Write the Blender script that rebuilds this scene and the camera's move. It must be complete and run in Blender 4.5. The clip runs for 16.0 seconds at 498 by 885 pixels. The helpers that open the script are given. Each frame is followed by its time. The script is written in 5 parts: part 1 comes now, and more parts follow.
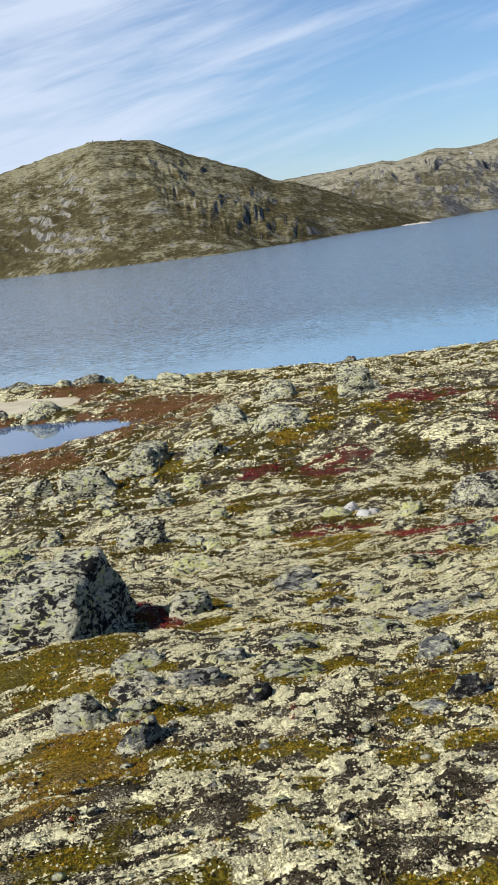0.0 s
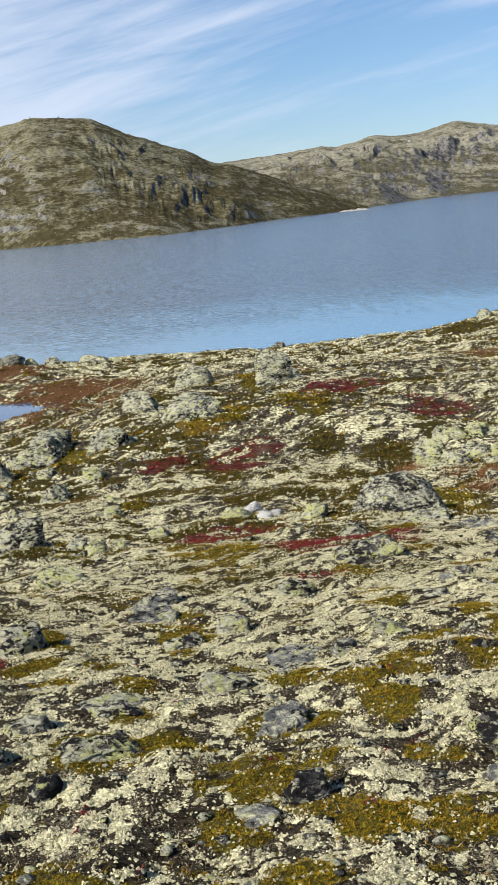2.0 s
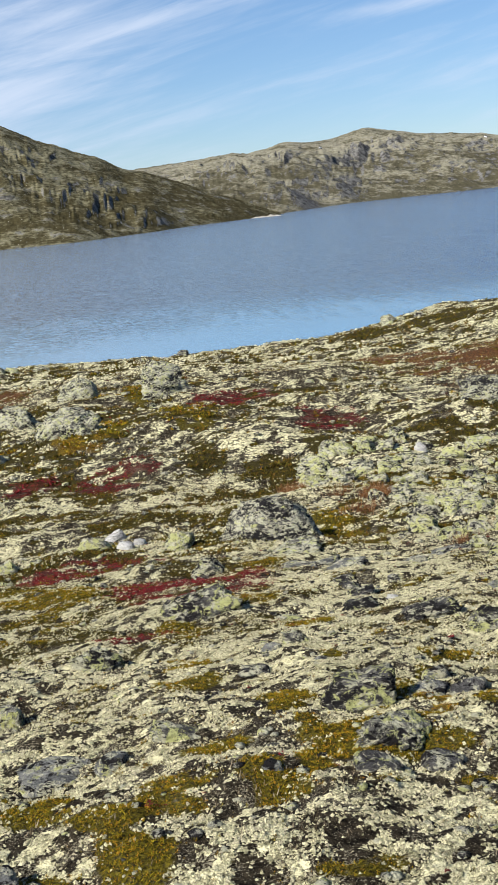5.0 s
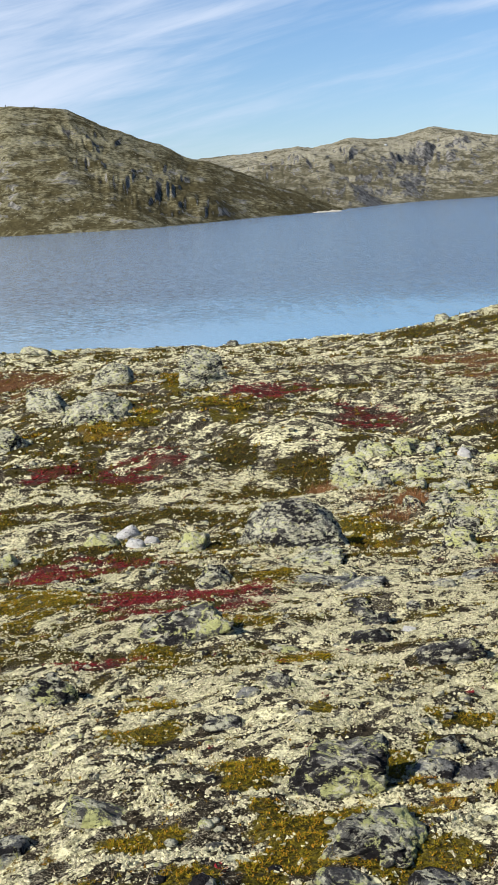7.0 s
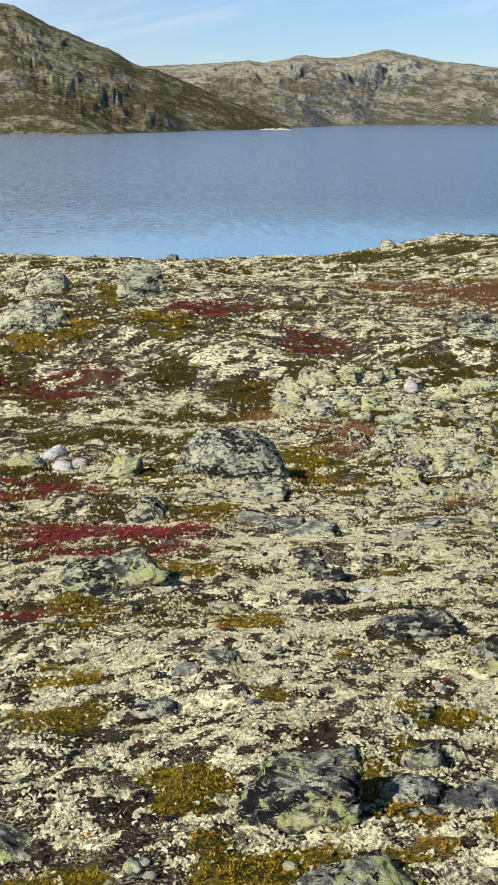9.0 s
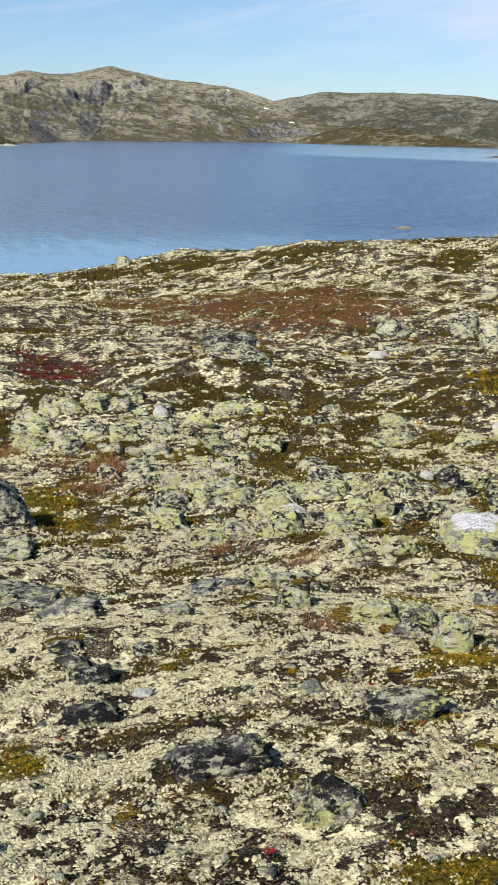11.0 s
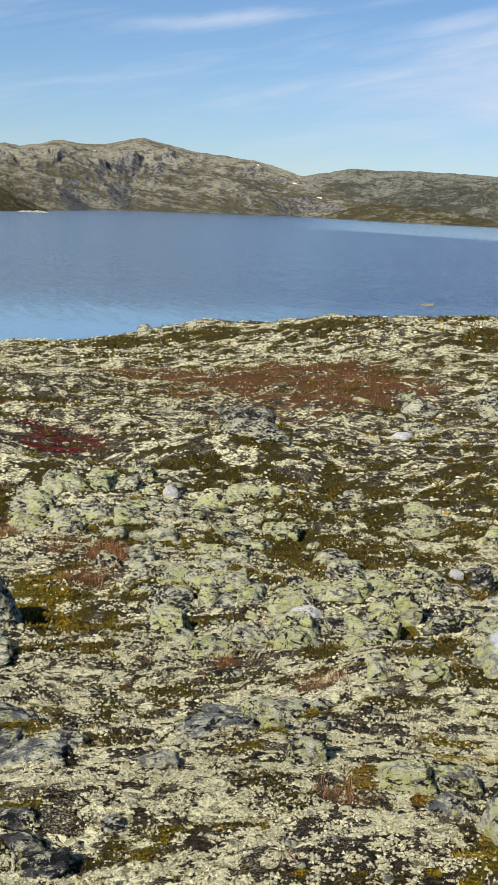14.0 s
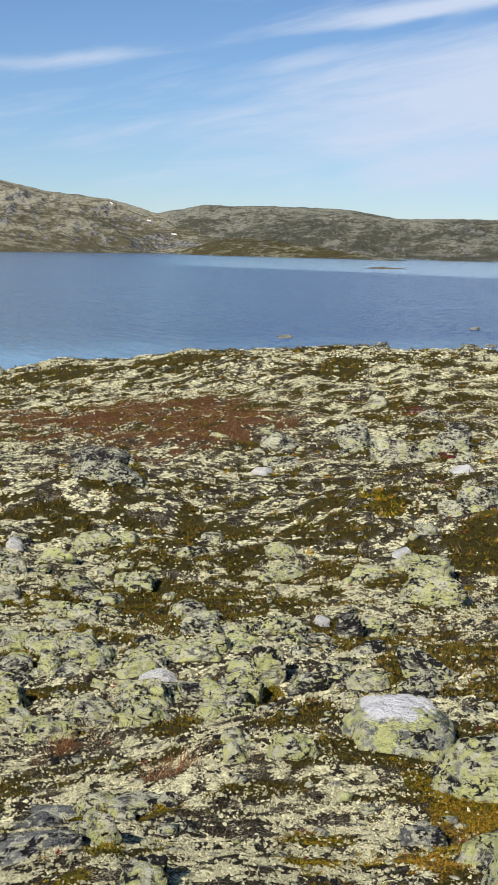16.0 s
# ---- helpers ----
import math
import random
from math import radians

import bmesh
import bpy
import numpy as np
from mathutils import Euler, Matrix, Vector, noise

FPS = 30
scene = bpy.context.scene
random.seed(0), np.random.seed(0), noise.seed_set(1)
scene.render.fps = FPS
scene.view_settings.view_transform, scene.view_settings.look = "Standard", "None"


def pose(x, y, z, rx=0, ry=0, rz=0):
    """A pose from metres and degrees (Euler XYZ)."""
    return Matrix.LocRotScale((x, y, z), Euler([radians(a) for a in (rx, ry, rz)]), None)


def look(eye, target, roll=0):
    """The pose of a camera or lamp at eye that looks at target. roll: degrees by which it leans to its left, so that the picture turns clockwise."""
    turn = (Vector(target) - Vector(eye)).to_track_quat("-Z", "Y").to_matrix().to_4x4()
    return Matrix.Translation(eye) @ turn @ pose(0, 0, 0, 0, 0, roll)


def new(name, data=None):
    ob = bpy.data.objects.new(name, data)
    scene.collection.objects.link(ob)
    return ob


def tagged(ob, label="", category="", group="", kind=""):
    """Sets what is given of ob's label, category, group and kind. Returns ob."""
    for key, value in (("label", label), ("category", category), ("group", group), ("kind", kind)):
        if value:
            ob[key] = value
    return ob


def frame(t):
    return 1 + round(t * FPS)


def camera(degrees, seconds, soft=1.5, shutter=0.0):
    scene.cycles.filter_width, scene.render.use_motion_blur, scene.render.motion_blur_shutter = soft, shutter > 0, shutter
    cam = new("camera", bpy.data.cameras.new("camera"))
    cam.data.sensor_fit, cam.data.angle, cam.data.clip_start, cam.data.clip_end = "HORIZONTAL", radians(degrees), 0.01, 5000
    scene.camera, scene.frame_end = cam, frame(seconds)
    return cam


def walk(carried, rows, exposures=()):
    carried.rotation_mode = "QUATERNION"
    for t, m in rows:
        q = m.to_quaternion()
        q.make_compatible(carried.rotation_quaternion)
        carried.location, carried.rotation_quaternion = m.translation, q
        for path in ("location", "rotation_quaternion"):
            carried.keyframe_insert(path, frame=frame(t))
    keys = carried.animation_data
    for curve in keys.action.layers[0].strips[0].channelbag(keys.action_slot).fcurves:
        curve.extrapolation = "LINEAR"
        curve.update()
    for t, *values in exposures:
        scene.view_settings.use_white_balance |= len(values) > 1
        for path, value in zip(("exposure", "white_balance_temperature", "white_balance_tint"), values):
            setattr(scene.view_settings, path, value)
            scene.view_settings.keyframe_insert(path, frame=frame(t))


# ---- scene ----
cam = camera(22.5, 16.0, soft=0.6)
PATH = [
    (0, (0.128, -0.198, 1.266), (0.094, 1.773, 0.929), -7.1),
    (0.5, (0.286, 0.144, 1.206), (0.318, 2.116, 0.877), -6.8),
    (1, (0.441, 0.432, 1.16), (0.505, 2.404, 0.832), -6.3),
    (1.5, (0.549, 0.76, 1.132), (0.621, 2.728, 0.788), -5.9),
    (2, (0.622, 1.05, 1.136), (0.689, 3.013, 0.762), -5.6),
    (2.5, (0.788, 1.304, 1.095), (0.859, 3.261, 0.686), -5.4),
    (3, (0.912, 1.478, 1.095), (1.009, 3.429, 0.664), -5.5),
    (3.5, (1.027, 1.707, 1.066), (1.171, 3.653, 0.631), -5.6),
    (4, (1.158, 1.902, 1.038), (1.345, 3.848, 0.617), -5.9),
    (4.2, (1.185, 1.947, 1.035), (1.383, 3.894, 0.624), -6.0),
    (6.3, (1.644, 3.083, 0.877), (1.804, 5.045, 0.524), -4.5),
    (6.5, (1.671, 3.165, 0.845), (1.819, 5.128, 0.488), -4.1),
    (7, (1.716, 3.366, 0.807), (1.835, 5.325, 0.426), -3.4),
    (7.5, (1.71, 3.523, 0.78), (1.815, 5.478, 0.373), -2.7),
    (8, (1.673, 3.736, 0.743), (1.783, 5.685, 0.308), -1.7),
    (8.5, (1.698, 3.964, 0.728), (1.845, 5.901, 0.255), -0.4),
    (9, (1.7, 4.188, 0.698), (1.921, 6.109, 0.187), 0.4),
    (9.5, (1.663, 4.457, 0.665), (2.008, 6.355, 0.138), 0.4),
    (10, (1.686, 4.781, 0.62), (2.145, 6.656, 0.095), 0.8),
    (10.2, (1.712, 4.899, 0.63), (2.211, 6.765, 0.11), 0.8),
    (12.3, (2.035, 5.956, 0.551), (2.734, 7.786, 0.15), 0.9),
    (12.5, (2.051, 6.037, 0.569), (2.724, 7.88, 0.178), 0.9),
    (13, (2.146, 6.201, 0.582), (2.753, 8.07, 0.213), 1.1),
    (13.5, (2.203, 6.243, 0.574), (2.717, 8.141, 0.207), 1.5),
    (14, (2.214, 6.328, 0.532), (2.812, 8.199, 0.158), 2.5),
    (14.5, (2.274, 6.494, 0.522), (3.157, 8.248, 0.141), 2.9),
    (15, (2.425, 6.662, 0.466), (3.344, 8.397, 0.089), 2.4),
    (15.5, (2.557, 6.87, 0.477), (3.413, 8.644, 0.13), 1.6),
    (16, (2.668, 7.127, 0.437), (3.47, 8.932, 0.125), 1.1),
]
walk(cam, [(t, look(eye, target, roll)) for t, eye, target, roll in PATH], exposures=((0, 0.64), (10, 0.7), (12.5, 0.54), (16, 0.5)))

# ---- light ----
SUN_BEARING, SUN_HEIGHT = 232.0, 38.0  # degrees from +y towards +x, and above the horizon


def node(nt, kind, *links, **settings):
    """A node with its settings; links: pairs of an input (name or number) and a socket or a value."""
    made = nt.nodes.new(kind)
    if "operation" in settings:
        made.operation = settings["operation"]
    if "use_clamp" in settings:
        made.use_clamp = settings["use_clamp"]
    if "interpolation_type" in settings:
        made.interpolation_type = settings["interpolation_type"]
    if "data_type" in settings:
        made.data_type, made.blend_type = settings["data_type"], settings["blend_type"]
    if "attribute_name" in settings:
        made.attribute_name = settings["attribute_name"]
    for key, value in links:
        if isinstance(value, bpy.types.NodeSocket):
            nt.links.new(value, made.inputs[key])
        else:
            made.inputs[key].default_value = value
    return made


def math_node(nt, how, a, b=0.0, clamp=False):
    return node(nt, "ShaderNodeMath", (0, a), (1, b), operation=how, use_clamp=clamp).outputs[0]


def ramp(nt, value, low, high, to_low=0.0, to_high=1.0, kind="SMOOTHSTEP"):
    return node(nt, "ShaderNodeMapRange", ("Value", value), ("From Min", low), ("From Max", high), ("To Min", to_low), ("To Max", to_high), interpolation_type=kind).outputs[0]


def mix(nt, how_much, a, b, blend="MIX"):
    made = node(nt, "ShaderNodeMix", (0, how_much), data_type="RGBA", blend_type=blend)
    for key, value in ((6, a), (7, b)):
        if isinstance(value, bpy.types.NodeSocket):
            nt.links.new(value, made.inputs[key])
        else:
            made.inputs[key].default_value = (*value, 1)
    return made.outputs[2]


def grain(nt, where, scale, detail=4.0, rough=0.55, distortion=0.0):
    return node(nt, "ShaderNodeTexNoise", ("Vector", where), ("Scale", scale), ("Detail", detail), ("Roughness", rough), ("Distortion", distortion)).outputs["Fac"]


world = bpy.data.worlds.new("sky")
scene.world = world
world.use_nodes = True
nt = world.node_tree
nt.nodes.clear()
sky = node(nt, "ShaderNodeTexSky")
sky.sky_type, sky.sun_disc, sky.sun_elevation, sky.sun_rotation = "NISHITA", False, radians(SUN_HEIGHT), radians(SUN_BEARING)
sky.altitude, sky.air_density, sky.dust_density, sky.ozone_density = 1100.0, 1.0, 0.15, 2.0
way = node(nt, "ShaderNodeTexCoord").outputs["Generated"]
axes = node(nt, "ShaderNodeSeparateXYZ", (0, way)).outputs
bearing = math_node(nt, "MULTIPLY", math_node(nt, "ARCTAN2", axes[0], axes[1]), 57.296)
height = math_node(nt, "MULTIPLY", math_node(nt, "ARCSINE", axes[2]), 57.296)
# high thin cloud, drawn out along a line that rises towards +x
along = math_node(nt, "ADD", math_node(nt, "MULTIPLY", bearing, 0.98), math_node(nt, "MULTIPLY", height, 0.2))
across = math_node(nt, "SUBTRACT", height, math_node(nt, "MULTIPLY", bearing, 0.2))
flow = node(nt, "ShaderNodeCombineXYZ", (0, math_node(nt, "MULTIPLY", along, 0.045)), (1, math_node(nt, "MULTIPLY", across, 0.26)), (2, 3.1)).outputs[0]
veil = grain(nt, flow, 1.0, 6.0, 0.56, 1.1)
wisps = node(nt, "ShaderNodeCombineXYZ", (0, math_node(nt, "MULTIPLY", along, 0.16)), (1, math_node(nt, "MULTIPLY", across, 1.3)), (2, 7.7)).outputs[0]
wisp = grain(nt, wisps, 1.0, 5.0, 0.6, 0.5)


def bank(at, wide, low, tall):
    a = math_node(nt, "POWER", math_node(nt, "DIVIDE", math_node(nt, "SUBTRACT", bearing, at), wide), 2.0)
    b = math_node(nt, "POWER", math_node(nt, "DIVIDE", math_node(nt, "SUBTRACT", height, low), tall), 2.0)
    return math_node(nt, "EXPONENT", math_node(nt, "MULTIPLY", math_node(nt, "ADD", a, b), -1.0))


def streak(at, wide, low, tall, lean):
    a = math_node(nt, "POWER", math_node(nt, "DIVIDE", math_node(nt, "SUBTRACT", bearing, at), wide), 2.0)
    line = math_node(nt, "MULTIPLY", math_node(nt, "SUBTRACT", bearing, at), lean)
    b = math_node(nt, "POWER", math_node(nt, "DIVIDE", math_node(nt, "SUBTRACT", math_node(nt, "SUBTRACT", height, low), line), tall), 2.0)
    return math_node(nt, "EXPONENT", math_node(nt, "MULTIPLY", math_node(nt, "ADD", a, b), -1.0))


cover = math_node(nt, "ADD", math_node(nt, "MULTIPLY", bank(-12, 14, 10, 16), 0.42), math_node(nt, "MULTIPLY", bank(36, 14, 6.5, 5.2), 0.55))
cover = math_node(nt, "ADD", cover, math_node(nt, "MULTIPLY", bank(14, 8, 9, 4), -0.08))
# unseen cloud added high on the left, cleared on the right, for lake reflections
cover = math_node(nt, "ADD", cover, math_node(nt, "SUBTRACT", math_node(nt, "MULTIPLY", bank(-20, 30, 38, 18), 0.55), math_node(nt, "MULTIPLY", bank(42, 30, 40, 22), 0.5)))
for where, much in (((16, 5.0, 7.8, 0.5, 0.10), 0.34), ((31.5, 6.0, 10.2, 0.5, 0.15), 0.34), ((29, 9.0, 9.25, 0.35, 0.14), -0.26), ((7, 7.0, 8.6, 0.5, 0.16), 0.22)):
    cover = math_node(nt, "ADD", cover, math_node(nt, "MULTIPLY", streak(*where), much))
cloud = math_node(nt, "ADD", math_node(nt, "ADD", math_node(nt, "MULTIPLY", veil, 0.72), math_node(nt, "MULTIPLY", wisp, 0.46)), cover)
cloud = math_node(nt, "MULTIPLY", ramp(nt, cloud, 0.6, 1.1), 0.9)
tint = mix(nt, 1.0, sky.outputs[0], mix(nt, ramp(nt, height, 0.0, 9.0), (0.80, 0.935, 1.17), (0.84, 1.01, 1.22)), "MULTIPLY")
shown = mix(nt, cloud, tint, (7.9, 9.0, 11.0))
node(nt, "ShaderNodeOutputWorld", (0, node(nt, "ShaderNodeBackground", ("Color", shown), ("Strength", 0.057)).outputs[0]))

sun = new("sun", bpy.data.lights.new("sun", "SUN"))
sun.data.energy, sun.data.angle, sun.data.color = 5.0, radians(0.6), (1.0, 0.935, 0.845)
a, e = radians(SUN_BEARING), radians(SUN_HEIGHT)
sun.matrix_world = look((40 * math.sin(a) * math.cos(e), 40 * math.cos(a) * math.cos(e), 40 * math.sin(e)), (0, 0, 0))

# ---- the shape of the land ----
def hashed(ix, iy, seed):
    h = (ix.astype(np.int64) * 374761393 + iy.astype(np.int64) * 668265263 + seed * 1442695041) & 0xFFFFFFFF
    h = ((h ^ (h >> 13)) * 1274126177) & 0xFFFFFFFF
    return ((h ^ (h >> 16)) & 0xFFFFFF) / float(0xFFFFFF)


def value_noise(x, y, seed=0):
    """Smooth noise of -1 to 1, one cell a metre."""
    x, y = np.asarray(x, float), np.asarray(y, float)
    ix, iy = np.floor(x), np.floor(y)
    fx, fy = x - ix, y - iy
    fx, fy = fx * fx * fx * (fx * (fx * 6 - 15) + 10), fy * fy * fy * (fy * (fy * 6 - 15) + 10)
    a, b = hashed(ix, iy, seed), hashed(ix + 1, iy, seed)
    c, d = hashed(ix, iy + 1, seed), hashed(ix + 1, iy + 1, seed)
    return 2 * (a + (b - a) * fx + (c - a) * fy + (a - b - c + d) * fx * fy) - 1


def fbm(x, y, octaves=4, seed=0, gain=0.5):
    total, amp = 0.0, 1.0
    for k in range(octaves):
        total = total + amp * value_noise(x * 1.93 ** k + 17.3 * k, y * 1.93 ** k - 9.1 * k, seed + k)
        amp *= gain
    return total


def smooth(a, b, v):
    u = np.clip((v - a) / (b - a), 0, 1)
    return u * u * (3 - 2 * u)


LAKE, POND = -16.0, -4.38
# The slope: height by distance from its top at (1, 0), the same in every direction for the first 20 m ...
NEAR_D = (0, 4.4, 5.2, 7, 8.4, 9.2, 10.4, 12, 13, 14.5, 16, 17.5, 20)
NEAR_Z = (-.45, -.76, -.84, -.98, -1.17, -1.3, -1.5, -1.9, -2.12, -2.34, -2.62, -2.88, -3.07)
# ... and then by bearing in degrees from +y towards +x.
FAR_D = (20, 25, 30, 36, 45, 55, 65, 80, 110, 160, 230, 300)
FAR_Z = {
    -40: (-3.1, -3.4, -3.8, -4.2, -4.6, -5.0, -5.6, -6.5, -8, -10, -11, -10),
    -12: (-3.1, -3.4, -3.85, -4.4, -4.65, -4.8, -5.3, -8, -13, -17.5, -19, -20),
    -4: (-3.07, -2.95, -3.1, -3.6, -4.4, -5.3, -6.3, -7.6, -12, -17.5, -19, -20),
    4: (-3.07, -2.9, -3.0, -3.4, -4.3, -5.4, -6.6, -8.1, -12, -17.5, -19, -20),
    10: (-3.07, -2.95, -3.1, -3.58, -4.32, -5.18, -6.3, -8.5, -12.5, -17.5, -19, -20),
    15: (-3.07, -3.05, -3.3, -3.8, -4.18, -4.42, -5.25, -8, -12.5, -17.5, -19, -20),
    22: (-3.05, -3.1, -3.28, -3.44, -3.39, -3.6, -4.8, -7.5, -12, -17.5, -19, -20),
    30: (-3.0, -3.05, -3.13, -3.21, -3.19, -3.37, -4.65, -7, -11.5, -16.2, -18, -20),
    38: (-3.0, -3.05, -3.1, -3.25, -3.4, -3.75, -4.8, -7, -11.5, -15.6, -16.6, -20),
    60: (-2.8, -2.8, -2.7, -2.6, -2.6, -2.8, -3.2, -4, -6, -8, -9, -9),
}


def slope(x, y):
    """The even height of the land, without hummocks."""
    d, az = np.hypot(x - 1, y), np.degrees(np.arctan2(x - 1, y))
    d = d * (1 + 0.035 * value_noise(x * .11, y * .11, 5))
    near = np.interp(d, NEAR_D, NEAR_Z)
    keys = sorted(FAR_Z)
    span = np.interp(az, keys, range(len(keys)))
    far = 0.0
    for k, key in enumerate(keys):
        far = far + np.clip(1 - np.abs(span - k), 0, 1) * np.interp(d, FAR_D, FAR_Z[key])
    behind = smooth(60, 110, np.abs(az - 8))
    land = np.where(d < 20, near, far) * (1 - behind) + behind * (-0.45 - 0.01 * d)
    return land + behind * 0.02 * np.maximum(d - 60, 0)


def ground_z(x, y):
    """The height of the ground under moss and stones."""
    d = np.hypot(x - 1, y)
    z = slope(x, y) + (0.05 + 0.004 * np.minimum(d, 28)) * fbm(x * .55, y * .55, 3, 11)
    for px, py, rx, ry, level in ((-9.0, 38.2, 5.1, 3.4, POND), (-11.2, 48.6, 4.4, 3.3, -4.66)):
        e = np.hypot((x - px) / rx, (y - py) / ry) + 0.12 * fbm(x * .6, y * .6, 2, 15)
        w = smooth(1.9, 1.15, e)
        z = z * (1 - w) + w * (level + np.clip(0.9 * (e - 1), -0.3, 0.3))
    return z + 0.035 * fbm(x * 2.1, y * 2.1, 3, 23)



def turf_z(x, y):
    """The height of the ground with its small hummocks."""
    d = np.hypot(x - 1, y)
    return ground_z(x, y) + 0.013 * smooth(45, 35, d) * fbm(x * 8, y * 8, 2, 61) + 0.006 * smooth(14, 9, d) * fbm(x * 27, y * 27, 2, 67)


PATCHES = {}
PATCHES["moss"] = [
    (2.71, 26.1, 0.48, 1.59), (2.04, 31.98, 0.58, 1.53), (1.21, 25.38, 0.35, 1.08), (-2.23, 23.67, 0.6, 1.09), (-1.79, 15.64, 0.34, 1.5),
    (-1.04, 6.9, 0.3, 0.54), (-0.46, 8.02, 0.13, 0.54), (0.34, 7.52, 0.09, 0.4), (0.21, 5.48, 0.22, 0.19), (0.7, 5.07, 0.12, 0.13),
    (0.59, 4.67, 0.1, 0.09), (0.2, 4.34, 0.09, 0.16), (-0.29, 3.96, 0.21, 0.29), (0.49, 4.16, 0.08, 0.14), (-1.31, 6.3, 0.2, 0.59),
    (-0.52, 18.44, 0.22, 0.58), (-0.69, 5.52, 0.18, 0.24), (0.44, 7.92, 0.1, 0.43), (0.69, 6.64, 0.09, 0.14), (0.93, 6.36, 0.12, 0.17),
]
PATCHES["moss"] += [
    (1.24, 5.85, 0.17, 0.32), (0.9, 5.29, 0.15, 0.17), (1.02, 4.67, 0.11, 0.16), (1.16, 4.3, 0.13, 0.11), (1.39, 4.88, 0.09, 0.31),
    (0.43, 5.27, 0.11, 0.17), (-0.22, 6.65, 0.1, 0.14), (0.19, 6.31, 0.09, 0.13), (1.39, 6.22, 0.13, 0.08), (0.44, 25.26, 0.44, 0.87),
    (1.88, 30.91, 0.49, 1.4), (3.68, 16.48, 0.27, 1.01), (1.99, 18.12, 0.17, 0.38), (2.43, 13.02, 0.2, 0.52),
    (1.5, 7.84, 0.13, 0.15), (1.88, 7.1, 0.11, 0.12), (2.18, 7.87, 0.06, 0.07), (2.26, 8.88, 0.13, 0.12),
]
PATCHES["moss"] += [
    (1.1, 8.07, 0.12, 0.16), (1.67, 6.56, 0.21, 0.09), (10.96, 21.48, 0.36, 0.61), (12.26, 20.72, 0.52, 0.72), (4.86, 11.21, 0.19, 0.32),
    (4.17, 9.54, 0.15, 0.15), (3.95, 11.26, 0.08, 0.17), (-0.41, 7.32, 0.16, 0.1), (-1.49, 14.88, 0.33, 0.2), (-0.83, 5.22, 0.13, 0.08),
    (-0.6, 5.75, 0.12, 0.08), (0.06, 5.45, 0.15, 0.09), (-3, 22.56, 0.63, 0.39), (-2.03, 23.78, 0.66, 0.41), (-0.92, 24.54, 0.43, 0.27),
    (-4.53, 24.18, 0.34, 0.21), (-1.74, 20.32, 0.24, 0.15), (-3.29, 15.31, 0.18, 0.11), (-3.31, 16.91, 0.17, 0.11), (0.27, 8.08, 0.18, 0.11),
]
PATCHES["moss"] += [
    (0.67, 7.25, 0.13, 0.08), (0.88, 5.66, 0.21, 0.13), (-0.68, 17.61, 0.12, 0.08), (-0.63, 13.96, 0.13, 0.08), (3.18, 30.95, 0.66, 0.41),
    (1.93, 15.57, 0.14, 0.09), (1.2, 17.11, 0.13, 0.08), (1.05, 16.21, 0.17, 0.11), (2.18, 12.76, 0.16, 0.1), (2.95, 12.32, 0.21, 0.13),
    (2.27, 6.87, 0.16, 0.1), (2.31, 6.41, 0.15, 0.09), (-0.5, 28.03, 0.42, 0.26), (0.74, 30.63, 0.42, 0.26), (0.79, 26.37, 0.48, 0.3),
    (2.91, 32.71, 0.5, 0.31), (4.33, 20.34, 0.23, 0.14), (4.51, 19.47, 0.16, 0.1), (5.43, 20.43, 0.2, 0.12), (5.23, 21.16, 0.17, 0.11),
]
PATCHES["moss"] += [
    (5.41, 18.59, 0.21, 0.13), (4.84, 16.43, 0.16, 0.1), (4.3, 15.37, 0.14, 0.09), (4.97, 19.86, 0.16, 0.1), (5.82, 21.65, 0.14, 0.09),
    (6.15, 11.54, 0.19, 0.12), (5.61, 10.48, 0.21, 0.13), (4.35, 10.43, 0.12, 0.08), (4.05, 11.68, 0.17, 0.11), (5.55, 14.68, 0.14, 0.09),
    (5.92, 15.52, 0.25, 0.16), (6.11, 14.6, 0.14, 0.09), (7.05, 16.05, 0.13, 0.08), (5.01, 14.4, 0.13, 0.08), (5.52, 12.59, 0.13, 0.08),
    (8.23, 16.43, 0.22, 0.14), (9.82, 17.96, 0.26, 0.16), (9.54, 17.07, 0.14, 0.09), (9.81, 16.7, 0.15, 0.09), (9.25, 18.23, 0.21, 0.13),
]
PATCHES["moss"] += [
    (8.53, 14.5, 0.13, 0.08), (10.15, 16.18, 0.15, 0.09), (8.96, 26.1, 0.43, 0.27), (12.68, 27.58, 0.26, 0.16), (11.17, 25.25, 0.18, 0.11),
    (13.75, 27.88, 0.16, 0.1), (14.62, 27.98, 0.36, 0.22), (14, 25.28, 0.25, 0.15), (14.46, 26.74, 0.23, 0.14), (16.24, 27.17, 0.28, 0.17),
    (14.19, 23.91, 0.18, 0.11), (17.64, 32.71, 0.28, 0.17), (12.1, 21, 0.17, 0.1), (15.26, 24.17, 0.19, 0.12), (13.51, 20.82, 0.21, 0.13),
    (13.14, 22.22, 0.15, 0.09), (10.86, 19.84, 0.12, 0.08), (8.87, 19.65, 0.16, 0.1), (7.36, 20.89, 0.18, 0.11), (6.92, 20.27, 0.23, 0.14),
]
PATCHES["moss"] += [
    (6.17, 18.83, 0.18, 0.11), (6.74, 18.96, 0.13, 0.08), (3.73, 8.93, 0.12, 0.08), (4.21, 12.34, 0.13, 0.08), (4.51, 12.12, 0.14, 0.09),
    (3.03, 12.17, 0.16, 0.1), (3.78, 10.9, 0.16, 0.1), (1.81, 5.19, 0.19, 0.12), (1.07, 6.55, 0.17, 0.11), (0.19, 5.88, 0.12, 0.08),
]
